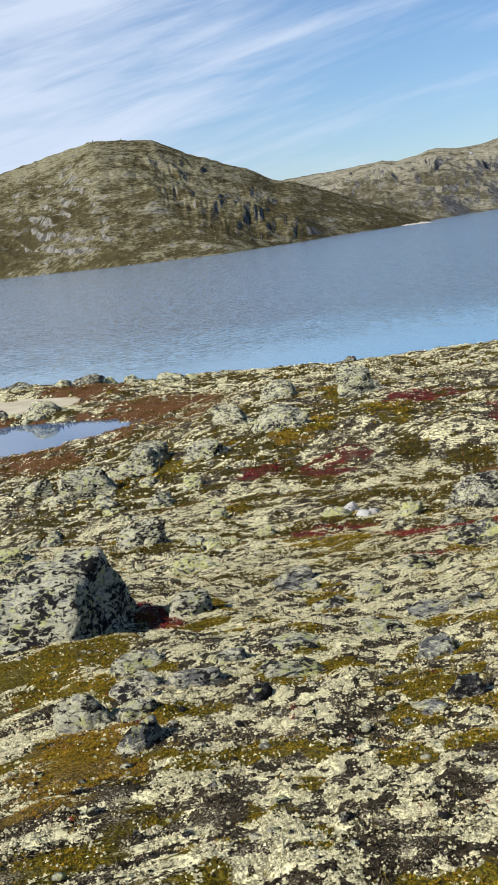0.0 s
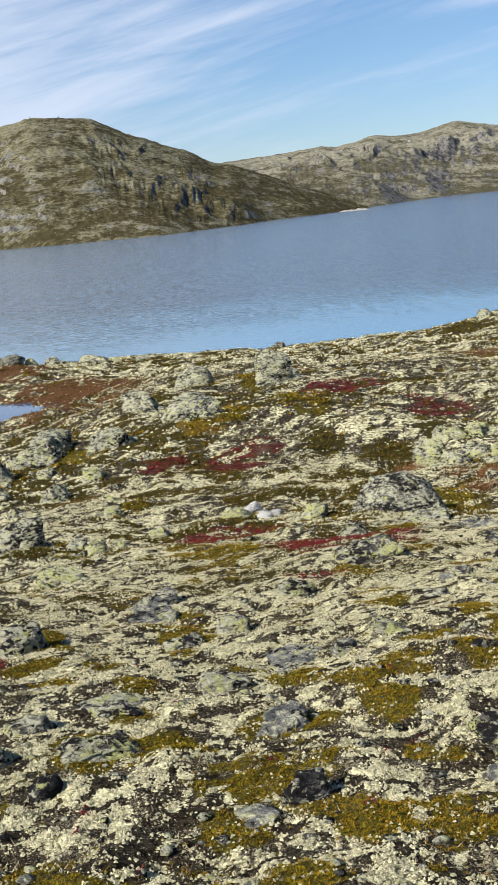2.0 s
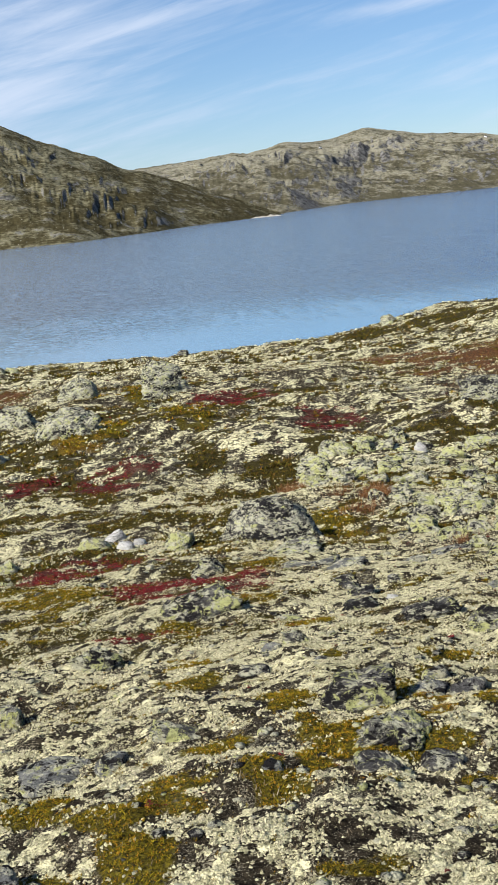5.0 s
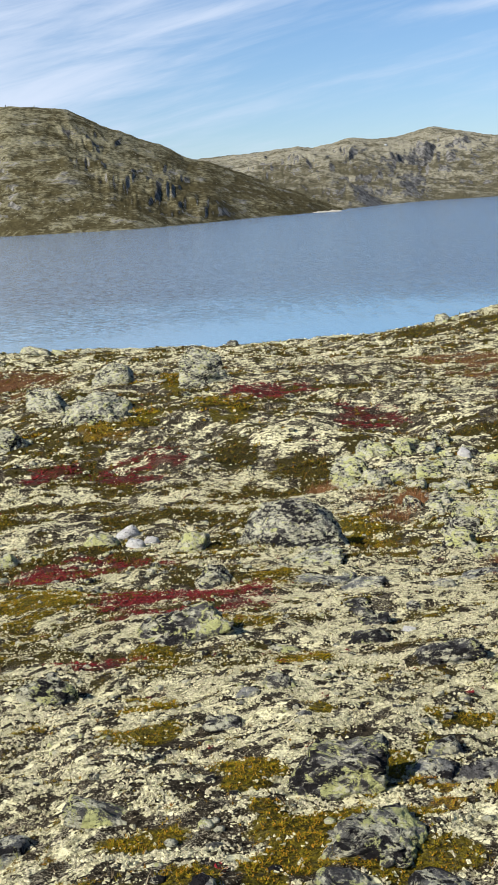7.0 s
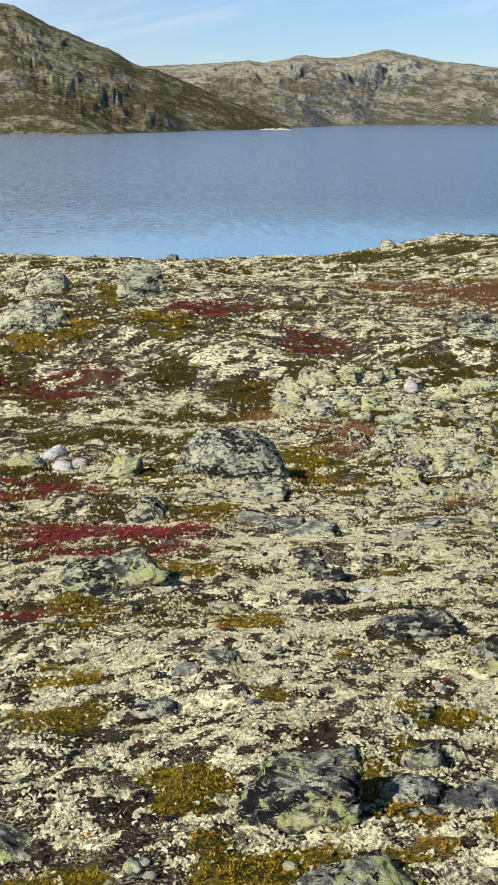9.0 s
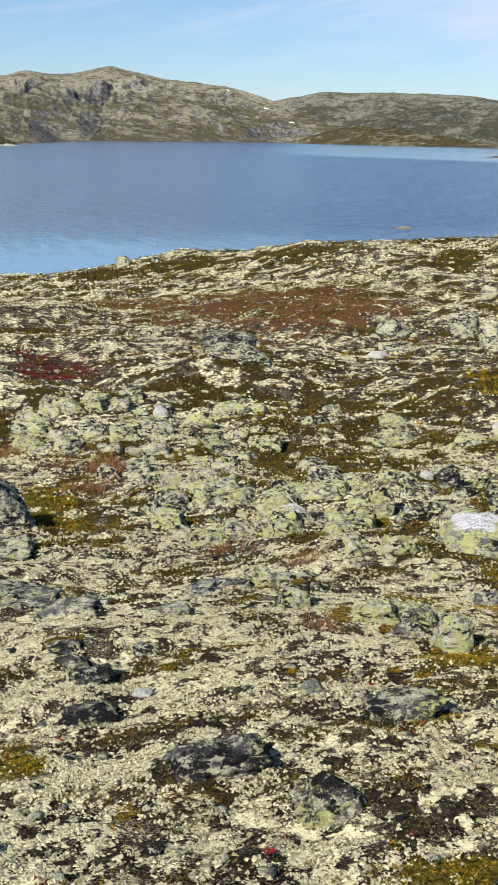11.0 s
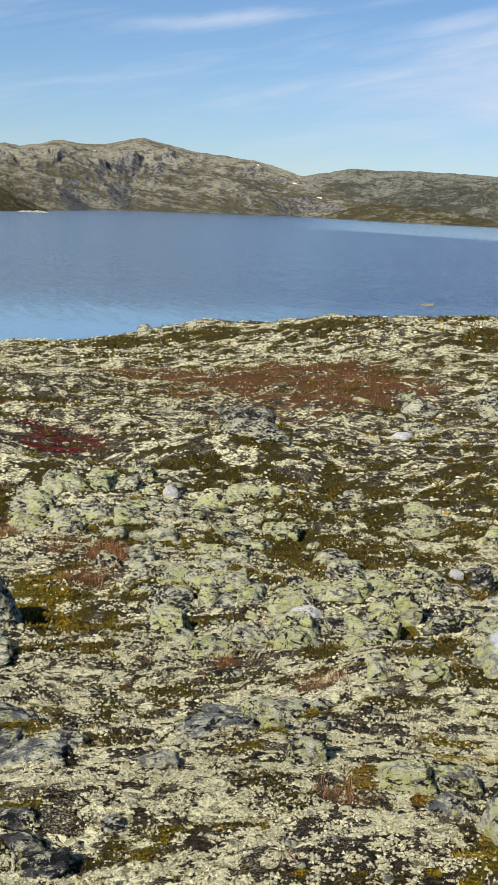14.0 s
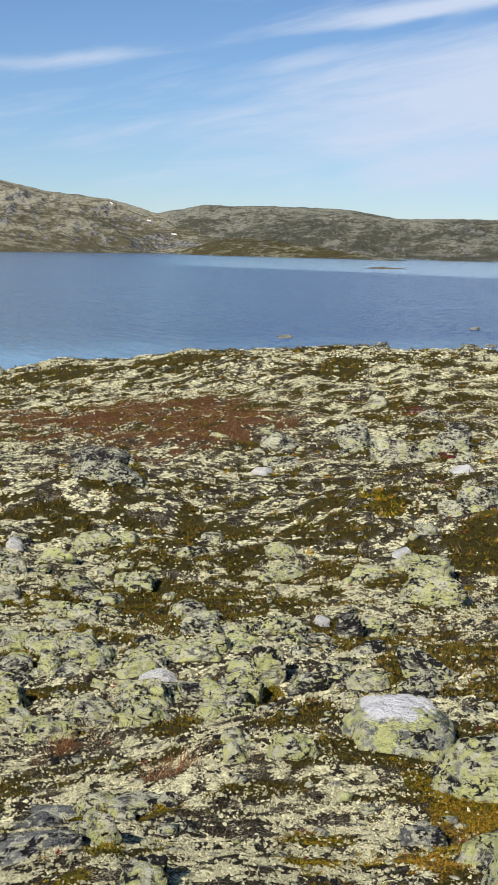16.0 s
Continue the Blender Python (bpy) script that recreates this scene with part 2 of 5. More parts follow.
PATCHES["heath"] = [
    (2.63, 22.27, 0.38, 1.13), (3.6, 21.02, 0.52, 0.85), (4.62, 22.33, 0.22, 0.6), (4.82, 19.06, 0.4, 0.52), (3.73, 15.39, 0.31, 0.46),
    (6.62, 18.12, 0.75, 0.99), (8.48, 25.32, 0.5, 1.25), (8.26, 21.55, 0.19, 0.52), (11.02, 19.14, 0.53, 0.97), (10.66, 17.37, 0.32, 0.47),
    (7.52, 15.91, 0.41, 0.79), (6.09, 12.78, 0.3, 0.3), (5.74, 13.17, 0.18, 0.32), (5.11, 13.71, 0.15, 0.36), (6.78, 12.16, 0.1, 0.45),
    (7.96, 14.94, 0.38, 0.66), (7.21, 13.23, 0.24, 0.45), (7.32, 14.44, 0.27, 0.44), (8.05, 19.54, 0.2, 0.28), (5.57, 16.89, 0.16, 0.39),
]
PATCHES["heath"] += [
    (18.45, 49.67, 1.56, 1.93), (15.02, 51.34, 0.84, 2.5), (21.32, 41.68, 0.72, 1.71), (24.37, 39.32, 0.72, 1.48),
]
PATCHES["heath"] += [
    (6.73, 17.78, 0.51, 0.86), (7.75, 16.12, 0.49, 0.59), (5.8, 12.29, 0.31, 0.22), (11.24, 19.48, 0.31, 0.9), (7.96, 23.98, 0.45, 0.9),
    (8.51, 22.16, 0.15, 0.9), (5.54, 13.07, 0.19, 0.14), (8.29, 24.89, 0.41, 0.9), (11.6, 51.04, 1.04, 2.07), (14.23, 51.36, 1.6, 1.42),
    (18.78, 52.14, 0.89, 0.56), (21.71, 42.57, 0.75, 2.4), (11.57, 51.12, 1, 2.4), (4.8, 18.55, 0.27, 0.62), (5.9, 18.51, 0.24, 0.46),
]
PATCHES["moss"] += [
    (5.76, 11.57, 0.17, 0.26), (5.78, 11.93, 0.13, 0.12), (4.92, 11.15, 0.11, 0.10), (4.87, 11.43, 0.06, 0.07), (5.74, 11.44, 0.09, 0.26),
    (4.23, 9.44, 0.11, 0.12), (4.94, 11.29, 0.12, 0.11), (4.90, 11.37, 0.09, 0.11), (-0.97, 6.48, 0.21, 0.42), (-0.51, 4.26, 0.27, 0.23),
    (-0.33, 3.98, 0.19, 0.20), (0.16, 5.42, 0.12, 0.17), (0.40, 5.08, 0.08, 0.15), (0.66, 5.02, 0.09, 0.12), (-0.83, 4.65, 0.14, 0.23),
    (1.24, 5.64, 0.09, 0.21), (0.85, 5.13, 0.15, 0.10), (0.68, 5.01, 0.09, 0.11), (1.38, 6.03, 0.11, 0.09), (0.89, 6.63, 0.11, 0.13),
]
PATCHES["moss"] += [
    (0.35, 8.09, 0.11, 0.28), (1.55, 4.86, 0.09, 0.08), (1.84, 5.46, 0.15, 0.09), (1.26, 5.20, 0.06, 0.07), (1.67, 6.20, 0.07, 0.08),
    (1.45, 7.77, 0.10, 0.16), (1.86, 6.94, 0.07, 0.08), (2.29, 6.83, 0.07, 0.07), (2.41, 6.76, 0.06, 0.07), (2.62, 6.75, 0.06, 0.09),
    (2.20, 7.79, 0.06, 0.07), (2.27, 8.91, 0.12, 0.10),
]
PATCHES["moss"] += [(0.90, 11.90, 0.43, 0.42), (0.78, 10.97, 0.22, 0.26), (0.47, 12.19, 0.43, 0.56), (1.59, 8.31, 0.06, 0.08)]
PATCHES["red"] = [
    (-0.03, 21.76, 0.4, 0.43), (1.07, 21.45, 0.75, 0.5), (3.77, 28.07, 0.71, 0.93), (-0.82, 7.74, 0.15, 0.49), (-0.18, 21.33, 0.41, 0.35),
    (0.81, 21.83, 0.46, 0.3), (1.12, 20.92, 0.6, 0.41), (0.78, 14.59, 0.7, 1.05), (1.68, 11.37, 0.51, 1.16), (1.3, 9.3, 0.24, 0.2),
    (5.16, 24.53, 0.58, 0.83), (3.44, 27.84, 0.61, 1.26), (17.51, 31.48, 0.4, 0.72), (14.42, 25.14, 0.15, 0.35),
]
PATCHES["rust"] = [
    (0.6, 24.77, 0.51, 0.89), (-0.6, 4.83, 0.15, 0.16), (-0.73, 4.54, 0.33, 0.32), (-0.84, 4.1, 0.13, 0.14), (0.59, 24.13, 0.42, 0.33),
    (2.34, 7.05, 0.09, 0.07), (2.45, 6.88, 0.08, 0.09), (2.43, 6.67, 0.05, 0.07), (1.24, 6.55, 0.06, 0.04), (5.69, 11.48, 0.15, 0.43),
    (5.12, 10.85, 0.13, 0.25), (4.44, 9.38, 0.14, 0.14), (4.1, 10.25, 0.13, 0.12), (4.04, 10.42, 0.07, 0.17), (4, 10.28, 0.12, 0.18),
    (4.22, 9.58, 0.11, 0.14),
]
PATCHES["brown"] = [
    (-3.64, 38.77, 2.09, 7.71), (-5.9, 30.9, 1, 4.39), (-1.17, 19.47, 0.55, 0.51), (-7.79, 39.48, 1.29, 3.08), (-7.74, 54.2, 1.88, 8.26),
    (-2.43, 39.97, 1.09, 3.57), (9.57, 37.67, 1.26, 2.89), (-2.38, 35.63, 0.43, 1.89), (11.84, 33.17, 2.72, 5.46),
]
PATCHES["sedge"] = [
    (4.29, 17.78, 0.37, 0.65), (3.67, 19.67, 0.15, 0.41), (4.09, 13.46, 0.14, 0.32), (4.66, 12.46, 0.19, 0.26), 
    (4.94, 12.42, 0.19, 0.19), (4.57, 12.28, 0.17, 0.34), (4.33, 13.38, 0.22, 0.26),
]
PATCHES["sedge"] += [(4.97, 12.31, 0.22, 0.14), (4.54, 12.08, 0.13, 0.12), (4.30, 13.71, 0.15, 0.17), (4.37, 13.65, 0.19, 0.27), (4.92, 12.32, 0.20, 0.17), (3.87, 10.20, 0.10, 0.07), (4.25, 17.68, 0.28, 0.80)]
PATCHES["sedge"] += [(-7.2, 35.3, 2.4, 0.6)]  # on the bank of the pond


def patch(kind, x, y):
    """How far a place is grown over by one kind of plant, 0 to 1."""
    wob = 0.55 * fbm(x * 1.7, y * 1.7, 3, 41) + 0.35 * fbm(x * 9, y * 9, 2, 47)
    best = np.zeros(np.shape(x))
    for px, py, rx, ry in PATCHES[kind]:
        turn = math.atan2(px - 1.5, py - 2)
        dx, dy = x - px, y - py
        u = (dx * math.cos(turn) - dy * math.sin(turn)) / rx
        v = (dx * math.sin(turn) + dy * math.cos(turn)) / ry
        best = np.maximum(best, smooth(1.25, 0.75, np.sqrt(u * u + v * v) + 0.45 * wob))
    return best


def covers(x, y):
    """Weights of each kind of plant at places."""
    got = {kind: patch(kind, x, y) for kind in PATCHES}
    d = np.hypot(x - 1, y)
    small = fbm(x * 2.6, y * 2.6, 3, 71)
    broad = fbm(x * .5, y * .5, 2, 77)
    got["moss"] = np.maximum(got["moss"], smooth(0.62 - 0.34 * smooth(9, 4, y), 0.8 - 0.3 * smooth(9, 4, y), small + 0.25 * broad + 0.3 * fbm(x * 6, y * 6, 2, 79)) * 0.9 * smooth(19, 10, d))
    got["heath"] = np.maximum(got["heath"], smooth(0.1, 0.3, 0.62 * fbm(x * 2.2, y * 3.4, 3, 73) + 0.3 * fbm(x * 7, y * 10, 2, 75) + 0.25 * broad) * (0.55 + 0.35 * smooth(10, 15, d)) * smooth(5.5, 10, d))
    for kind, wide in (("red", 3.2), ("rust", 4.0), ("moss", 3.4)):
        got[kind] = got[kind] * smooth(-0.55, 0.0, fbm(x * wide, y * 1.7 * wide, 3, 131) + 0.25 * fbm(x * 13, y * 13, 2, 137))
    got["brown"] = got["brown"] * smooth(-0.7, 0.05, fbm(x * 1.3, y * 2.6, 3, 139))
    got["sedge"] = got["sedge"] * smooth(-0.15, 0.2, fbm(x * 2.4, y * 3.0, 2, 149))
    taken = np.maximum.reduce(list(got.values()))
    loose = smooth(15, 11, d) * (0.16 + 0.22 * smooth(4, 7, y)) + 0.45 * fbm(x * 1.1, y * 1.1, 2, 83) + 0.9 * fbm(x * 6.5, y * 6.5, 3, 89)
    got["lichen"] = (1 - 0.93 * taken) * (0.25 + 0.75 * smooth(-0.6, 0.1, loose))
    tight = smooth(11, 6, from_walk(x, y))
    clump = smooth(-0.14, 0.08, (0.3 + 0.6 * tight) * fbm(x * 21, y * 21, 2, 93) + 0.65 * fbm(x * 7, y * 10, 3, 95) + 0.12)
    got["lichen"] = got["lichen"] * (1 - smooth(48, 26, d) * 0.94 * (1 - clump))
    got["gaps"] = (1 - 0.9 * taken) * smooth(0.1, -0.45, loose)
    return got


def from_walk(x, y):
    """Distance from the line that is walked, from (0, 0) to (2.6, 7.0)."""
    along = np.clip((2.6 * x + 7.0 * y) / (2.6 ** 2 + 7.0 ** 2), 0, 1)
    return np.hypot(x - 2.6 * along, y - 7.0 * along)


# ---- materials ----
def material(name, matt=0.03):
    made = bpy.data.materials.new(name)
    made.use_nodes = True
    tree = made.node_tree
    tree.nodes["Principled BSDF"].inputs["Specular IOR Level"].default_value = matt
    return made, tree, tree.nodes["Principled BSDF"]


def bumped(nt, shader, value, strength, distance):
    nt.links.new(node(nt, "ShaderNodeBump", ("Height", value), ("Strength", strength), ("Distance", distance)).outputs[0], shader.inputs["Normal"])


def rock_material(name, dark, light, white, yellow, black, cap=0.0):
    """Gneiss under crusts of lichen; white, yellow and black: how much of each crust."""
    made, nt, bsdf = material(name)
    chance = node(nt, "ShaderNodeObjectInfo").outputs["Random"]
    spot = node(nt, "ShaderNodeTexCoord").outputs["Object"]
    shift = node(nt, "ShaderNodeCombineXYZ", (0, math_node(nt, "MULTIPLY", chance, 31.0)), (1, math_node(nt, "MULTIPLY", chance, 17.0)), (2, math_node(nt, "MULTIPLY", chance, 47.0))).outputs[0]
    where = node(nt, "ShaderNodeVectorMath", (0, spot), (1, shift), operation="ADD").outputs[0]
    layers = node(nt, "ShaderNodeMapping", ("Vector", where), ("Rotation", (0.35, 0.25, 0.9)), ("Scale", (1.0, 1.0, 1.9))).outputs[0]
    stone = mix(nt, ramp(nt, grain(nt, layers, 6.0, 6.0, 0.65), 0.36, 0.62), dark, light)
    stone = mix(nt, ramp(nt, grain(nt, where, 90.0, 3.0), 0.3, 0.75, 0.0, 0.5), stone, [0.45 * c for c in dark])
    crust = mix(nt, grain(nt, where, 40.0, 3.0), (0.30, 0.30, 0.21), (0.66, 0.65, 0.49))
    colour = mix(nt, ramp(nt, grain(nt, layers, 12.0, 9.0, 0.76, 0.3), 0.62 - 0.26 * white, 0.68 - 0.26 * white), stone, crust)
    fresh = node(nt, "ShaderNodeVectorMath", (0, where), (1, (3.7, 1.1, 9.2)), operation="ADD").outputs[0]
    green = mix(nt, grain(nt, fresh, 30.0), (0.27, 0.29, 0.12), (0.63, 0.64, 0.29))
    colour = mix(nt, ramp(nt, grain(nt, fresh, 12.0, 9.0, 0.76, 0.4), 0.66 - 0.30 * yellow, 0.71 - 0.30 * yellow), colour, green)
    inky = node(nt, "ShaderNodeVectorMath", (0, layers), (1, (8.1, 5.3, 2.6)), operation="ADD").outputs[0]
    clotted = math_node(nt, "ADD", grain(nt, inky, 20.0, 8.0, 0.74, 0.5), math_node(nt, "MULTIPLY", math_node(nt, "SUBTRACT", grain(nt, inky, 3.5, 3.0), 0.5), 0.55))
    colour = mix(nt, ramp(nt, clotted, 0.66 - 0.2 * black, 0.69 - 0.2 * black), colour, (0.020, 0.019, 0.020))
    if cap:
        top = node(nt, "ShaderNodeSeparateXYZ", (0, spot)).outputs[2]
        crown = math_node(nt, "ADD", top, math_node(nt, "MULTIPLY", grain(nt, where, 9.0, 5.0), 0.16))
        colour = mix(nt, ramp(nt, crown, cap, cap + 0.02), colour, (0.62, 0.62, 0.64))
    nt.links.new(colour, bsdf.inputs["Base Color"])
    bsdf.inputs["Roughness"].default_value = 0.82
    relief = math_node(nt, "ADD", grain(nt, where, 26.0, 7.0, 0.7), math_node(nt, "MULTIPLY", grain(nt, layers, 9.0, 5.0), 1.6))
    strata = node(nt, "ShaderNodeMapping", ("Vector", where), ("Rotation", (0.35, 0.25, 0.9)), ("Scale", (1.0, 1.0, 7.0))).outputs[0]
    relief = math_node(nt, "ADD", relief, math_node(nt, "MULTIPLY", grain(nt, strata, 9.0, 4.0, 0.6), 0.4))
    bumped(nt, bsdf, relief, 1.0, 0.055)
    return made


ROCK = {
    "grey": rock_material("grey_rock", (0.085, 0.084, 0.078), (0.28, 0.275, 0.25), 0.66, 0.45, 0.68),
    "pale": rock_material("pale_rock", (0.11, 0.107, 0.097), (0.34, 0.33, 0.29), 0.66, 0.46, 0.66),
    "yellow": rock_material("map_lichen_rock", (0.10, 0.10, 0.085), (0.30, 0.30, 0.245), 0.66, 0.62, 0.55),
    "mixed": rock_material("patchy_rock", (0.075, 0.074, 0.07), (0.23, 0.225, 0.2), 0.55, 0.55, 0.68),
    "layered": rock_material("layered_rock", (0.045, 0.043, 0.045), (0.17, 0.165, 0.155), 0.5, 0.5, 0.62),
    "dark": rock_material("dark_rock", (0.045, 0.045, 0.047), (0.18, 0.177, 0.17), 0.48, 0.34, 0.74),
    "slate": rock_material("blue_grey_rock", (0.12, 0.125, 0.125), (0.30, 0.305, 0.285), 0.5, 0.36, 0.56),
    "blackened": rock_material("black_blotched_rock", (0.16, 0.16, 0.155), (0.40, 0.40, 0.38), 0.75, 0.4, 0.82),
    "domed": rock_material("speckled_rock", (0.085, 0.084, 0.078), (0.27, 0.265, 0.24), 0.62, 0.34, 0.76),
    "white": rock_material("white_rock", (0.45, 0.45, 0.45), (0.70, 0.70, 0.68), 0.25, 0.05, 0.08),
    "snowtop": rock_material("white_capped_rock", (0.16, 0.17, 0.16), (0.30, 0.31, 0.27), 0.5, 0.62, 0.3, cap=0.27),
}


def plant_material(name, low, high, third=None, rough=0.8, pit_shade=0.0):
    """Small plants: each tuft its own shade between low and high, some of a third."""
    made, nt, bsdf = material(name)
    each = node(nt, "ShaderNodeNewGeometry").outputs["Random Per Island"]
    place = node(nt, "ShaderNodeTexCoord").outputs["Object"]
    wide = grain(nt, place, 1.4, 3.0)
    colour = mix(nt, ramp(nt, math_node(nt, "ADD", math_node(nt, "MULTIPLY", each, 0.6), math_node(nt, "MULTIPLY", wide, 0.6)), 0.2, 0.95, kind="LINEAR"), low, high)
    if third:
        pick = math_node(nt, "FRACT", math_node(nt, "MULTIPLY", each, 7.31))
        colour = mix(nt, ramp(nt, math_node(nt, "ADD", pick, math_node(nt, "MULTIPLY", wide, 0.7)), 0.95, 1.25), colour, third)
    if pit_shade:
        # pits of the bump below are darkened in the colour too, as if shaded
        colour = mix(nt, ramp(nt, grain(nt, place, 150.0, 3.0, 0.6), 0.55, 0.42, 0.0, pit_shade), colour, [0.22 * c for c in low])
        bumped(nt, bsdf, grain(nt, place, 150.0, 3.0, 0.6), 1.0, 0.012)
    nt.links.new(colour, bsdf.inputs["Base Color"])
    bsdf.inputs["Roughness"].default_value = rough
    return made


LICHEN = plant_material("reindeer_lichen", (0.275, 0.265, 0.15), (0.90, 0.86, 0.565), (0.57, 0.53, 0.365), pit_shade=0.4)
MOSS = plant_material("crowberry_moss", (0.030, 0.027, 0.003), (0.235, 0.19, 0.014), (0.27, 0.14, 0.013))
HEATH = plant_material("dark_heath", (0.018, 0.015, 0.004), (0.115, 0.096, 0.014), (0.12, 0.066, 0.013))
RED = plant_material("red_bearberry", (0.045, 0.007, 0.010), (0.215, 0.022, 0.026), (0.10, 0.03, 0.02))
RUST = plant_material("rusty_dwarf_birch", (0.07, 0.044, 0.008), (0.27, 0.19, 0.02), (0.20, 0.085, 0.016))
TWIG = plant_material("heather_twigs", (0.016, 0.012, 0.007), (0.105, 0.082, 0.05), (0.26, 0.22, 0.15))
SEDGE = plant_material("dry_sedge", (0.085, 0.036, 0.014), (0.22, 0.10, 0.04), (0.26, 0.16, 0.085))
BOG = plant_material("brown_bog", (0.05, 0.023, 0.010), (0.18, 0.082, 0.036), (0.17, 0.13, 0.05))


def ground_material():
    made, nt, bsdf = material("heath_ground")
    where = node(nt, "ShaderNodeTexCoord").outputs["Object"]
    lichen = node(nt, "ShaderNodeAttribute", attribute_name="lichen").outputs["Fac"]
    speck = math_node(nt, "MULTIPLY", grain(nt, where, 8.0, 5.0, 0.7), 0.5)
    for size, weight in ((24.0, 0.3), (80.0, 0.3)):
        speck = math_node(nt, "ADD", speck, math_node(nt, "MULTIPLY", grain(nt, where, size, 3.0, 0.65), weight))
    crust = ramp(nt, math_node(nt, "ADD", speck, math_node(nt, "MULTIPLY", lichen, 0.19)), 0.655, 0.685)
    pale = mix(nt, grain(nt, where, 3.0, 4.0), (0.48, 0.455, 0.27), (0.86, 0.825, 0.53))
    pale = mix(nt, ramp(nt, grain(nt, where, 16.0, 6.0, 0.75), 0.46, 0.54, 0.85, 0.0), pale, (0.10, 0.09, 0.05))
    # brown soil, coloured near black to carry the shade between lichen clumps
    shaded_soil = mix(nt, ramp(nt, grain(nt, where, 40.0, 6.0, 0.65), 0.35, 0.65), (0.004, 0.003, 0.002), (0.042, 0.034, 0.022))
    litter = ramp(nt, math_node(nt, "ADD", math_node(nt, "MULTIPLY", grain(nt, where, 120.0, 4.0, 0.7), 0.7), math_node(nt, "MULTIPLY", grain(nt, where, 6.0, 3.0), 0.3)), 0.545, 0.575)
    shaded_soil = mix(nt, litter, shaded_soil, mix(nt, grain(nt, where, 9.0, 3.0), (0.13, 0.115, 0.075), (0.38, 0.35, 0.25)))
    colour = mix(nt, crust, shaded_soil, pale)
    spots = ramp(nt, grain(nt, where, 60.0, 4.0, 0.7), 0.38, 0.52)
    for name, low, high, keep in (
        ("moss", (0.03, 0.027, 0.004), (0.13, 0.105, 0.010), 0.88), ("heath", (0.014, 0.012, 0.003), (0.066, 0.053, 0.010), 0.92),
        ("red", (0.04, 0.010, 0.011), (0.13, 0.025, 0.022), 0.6), ("rust", (0.07, 0.04, 0.01), (0.22, 0.145, 0.02), 0.75),
        ("brown", (0.05, 0.024, 0.011), (0.16, 0.075, 0.034), 0.92), ("sedge", (0.07, 0.035, 0.016), (0.19, 0.10, 0.045), 0.7),
    ):
        mask = node(nt, "ShaderNodeAttribute", attribute_name=name).outputs["Fac"]
        tone = mix(nt, ramp(nt, grain(nt, where, 75.0, 5.0, 0.7), 0.36, 0.64), [0.4 * c for c in low], high)
        colour = mix(nt, math_node(nt, "MULTIPLY", math_node(nt, "MULTIPLY", ramp(nt, mask, 0.25, 0.6), keep), ramp(nt, spots, 0.0, 1.0, 0.55, 1.0)), colour, tone)
    nt.links.new(colour, bsdf.inputs["Base Color"])
    bsdf.inputs["Roughness"].default_value = 0.9
    bumped(nt, bsdf, math_node(nt, "ADD", grain(nt, where, 30.0, 6.0, 0.7), math_node(nt, "MULTIPLY", grain(nt, where, 7.0, 4.0), 2.0)), 1.0, 0.014)
    return made


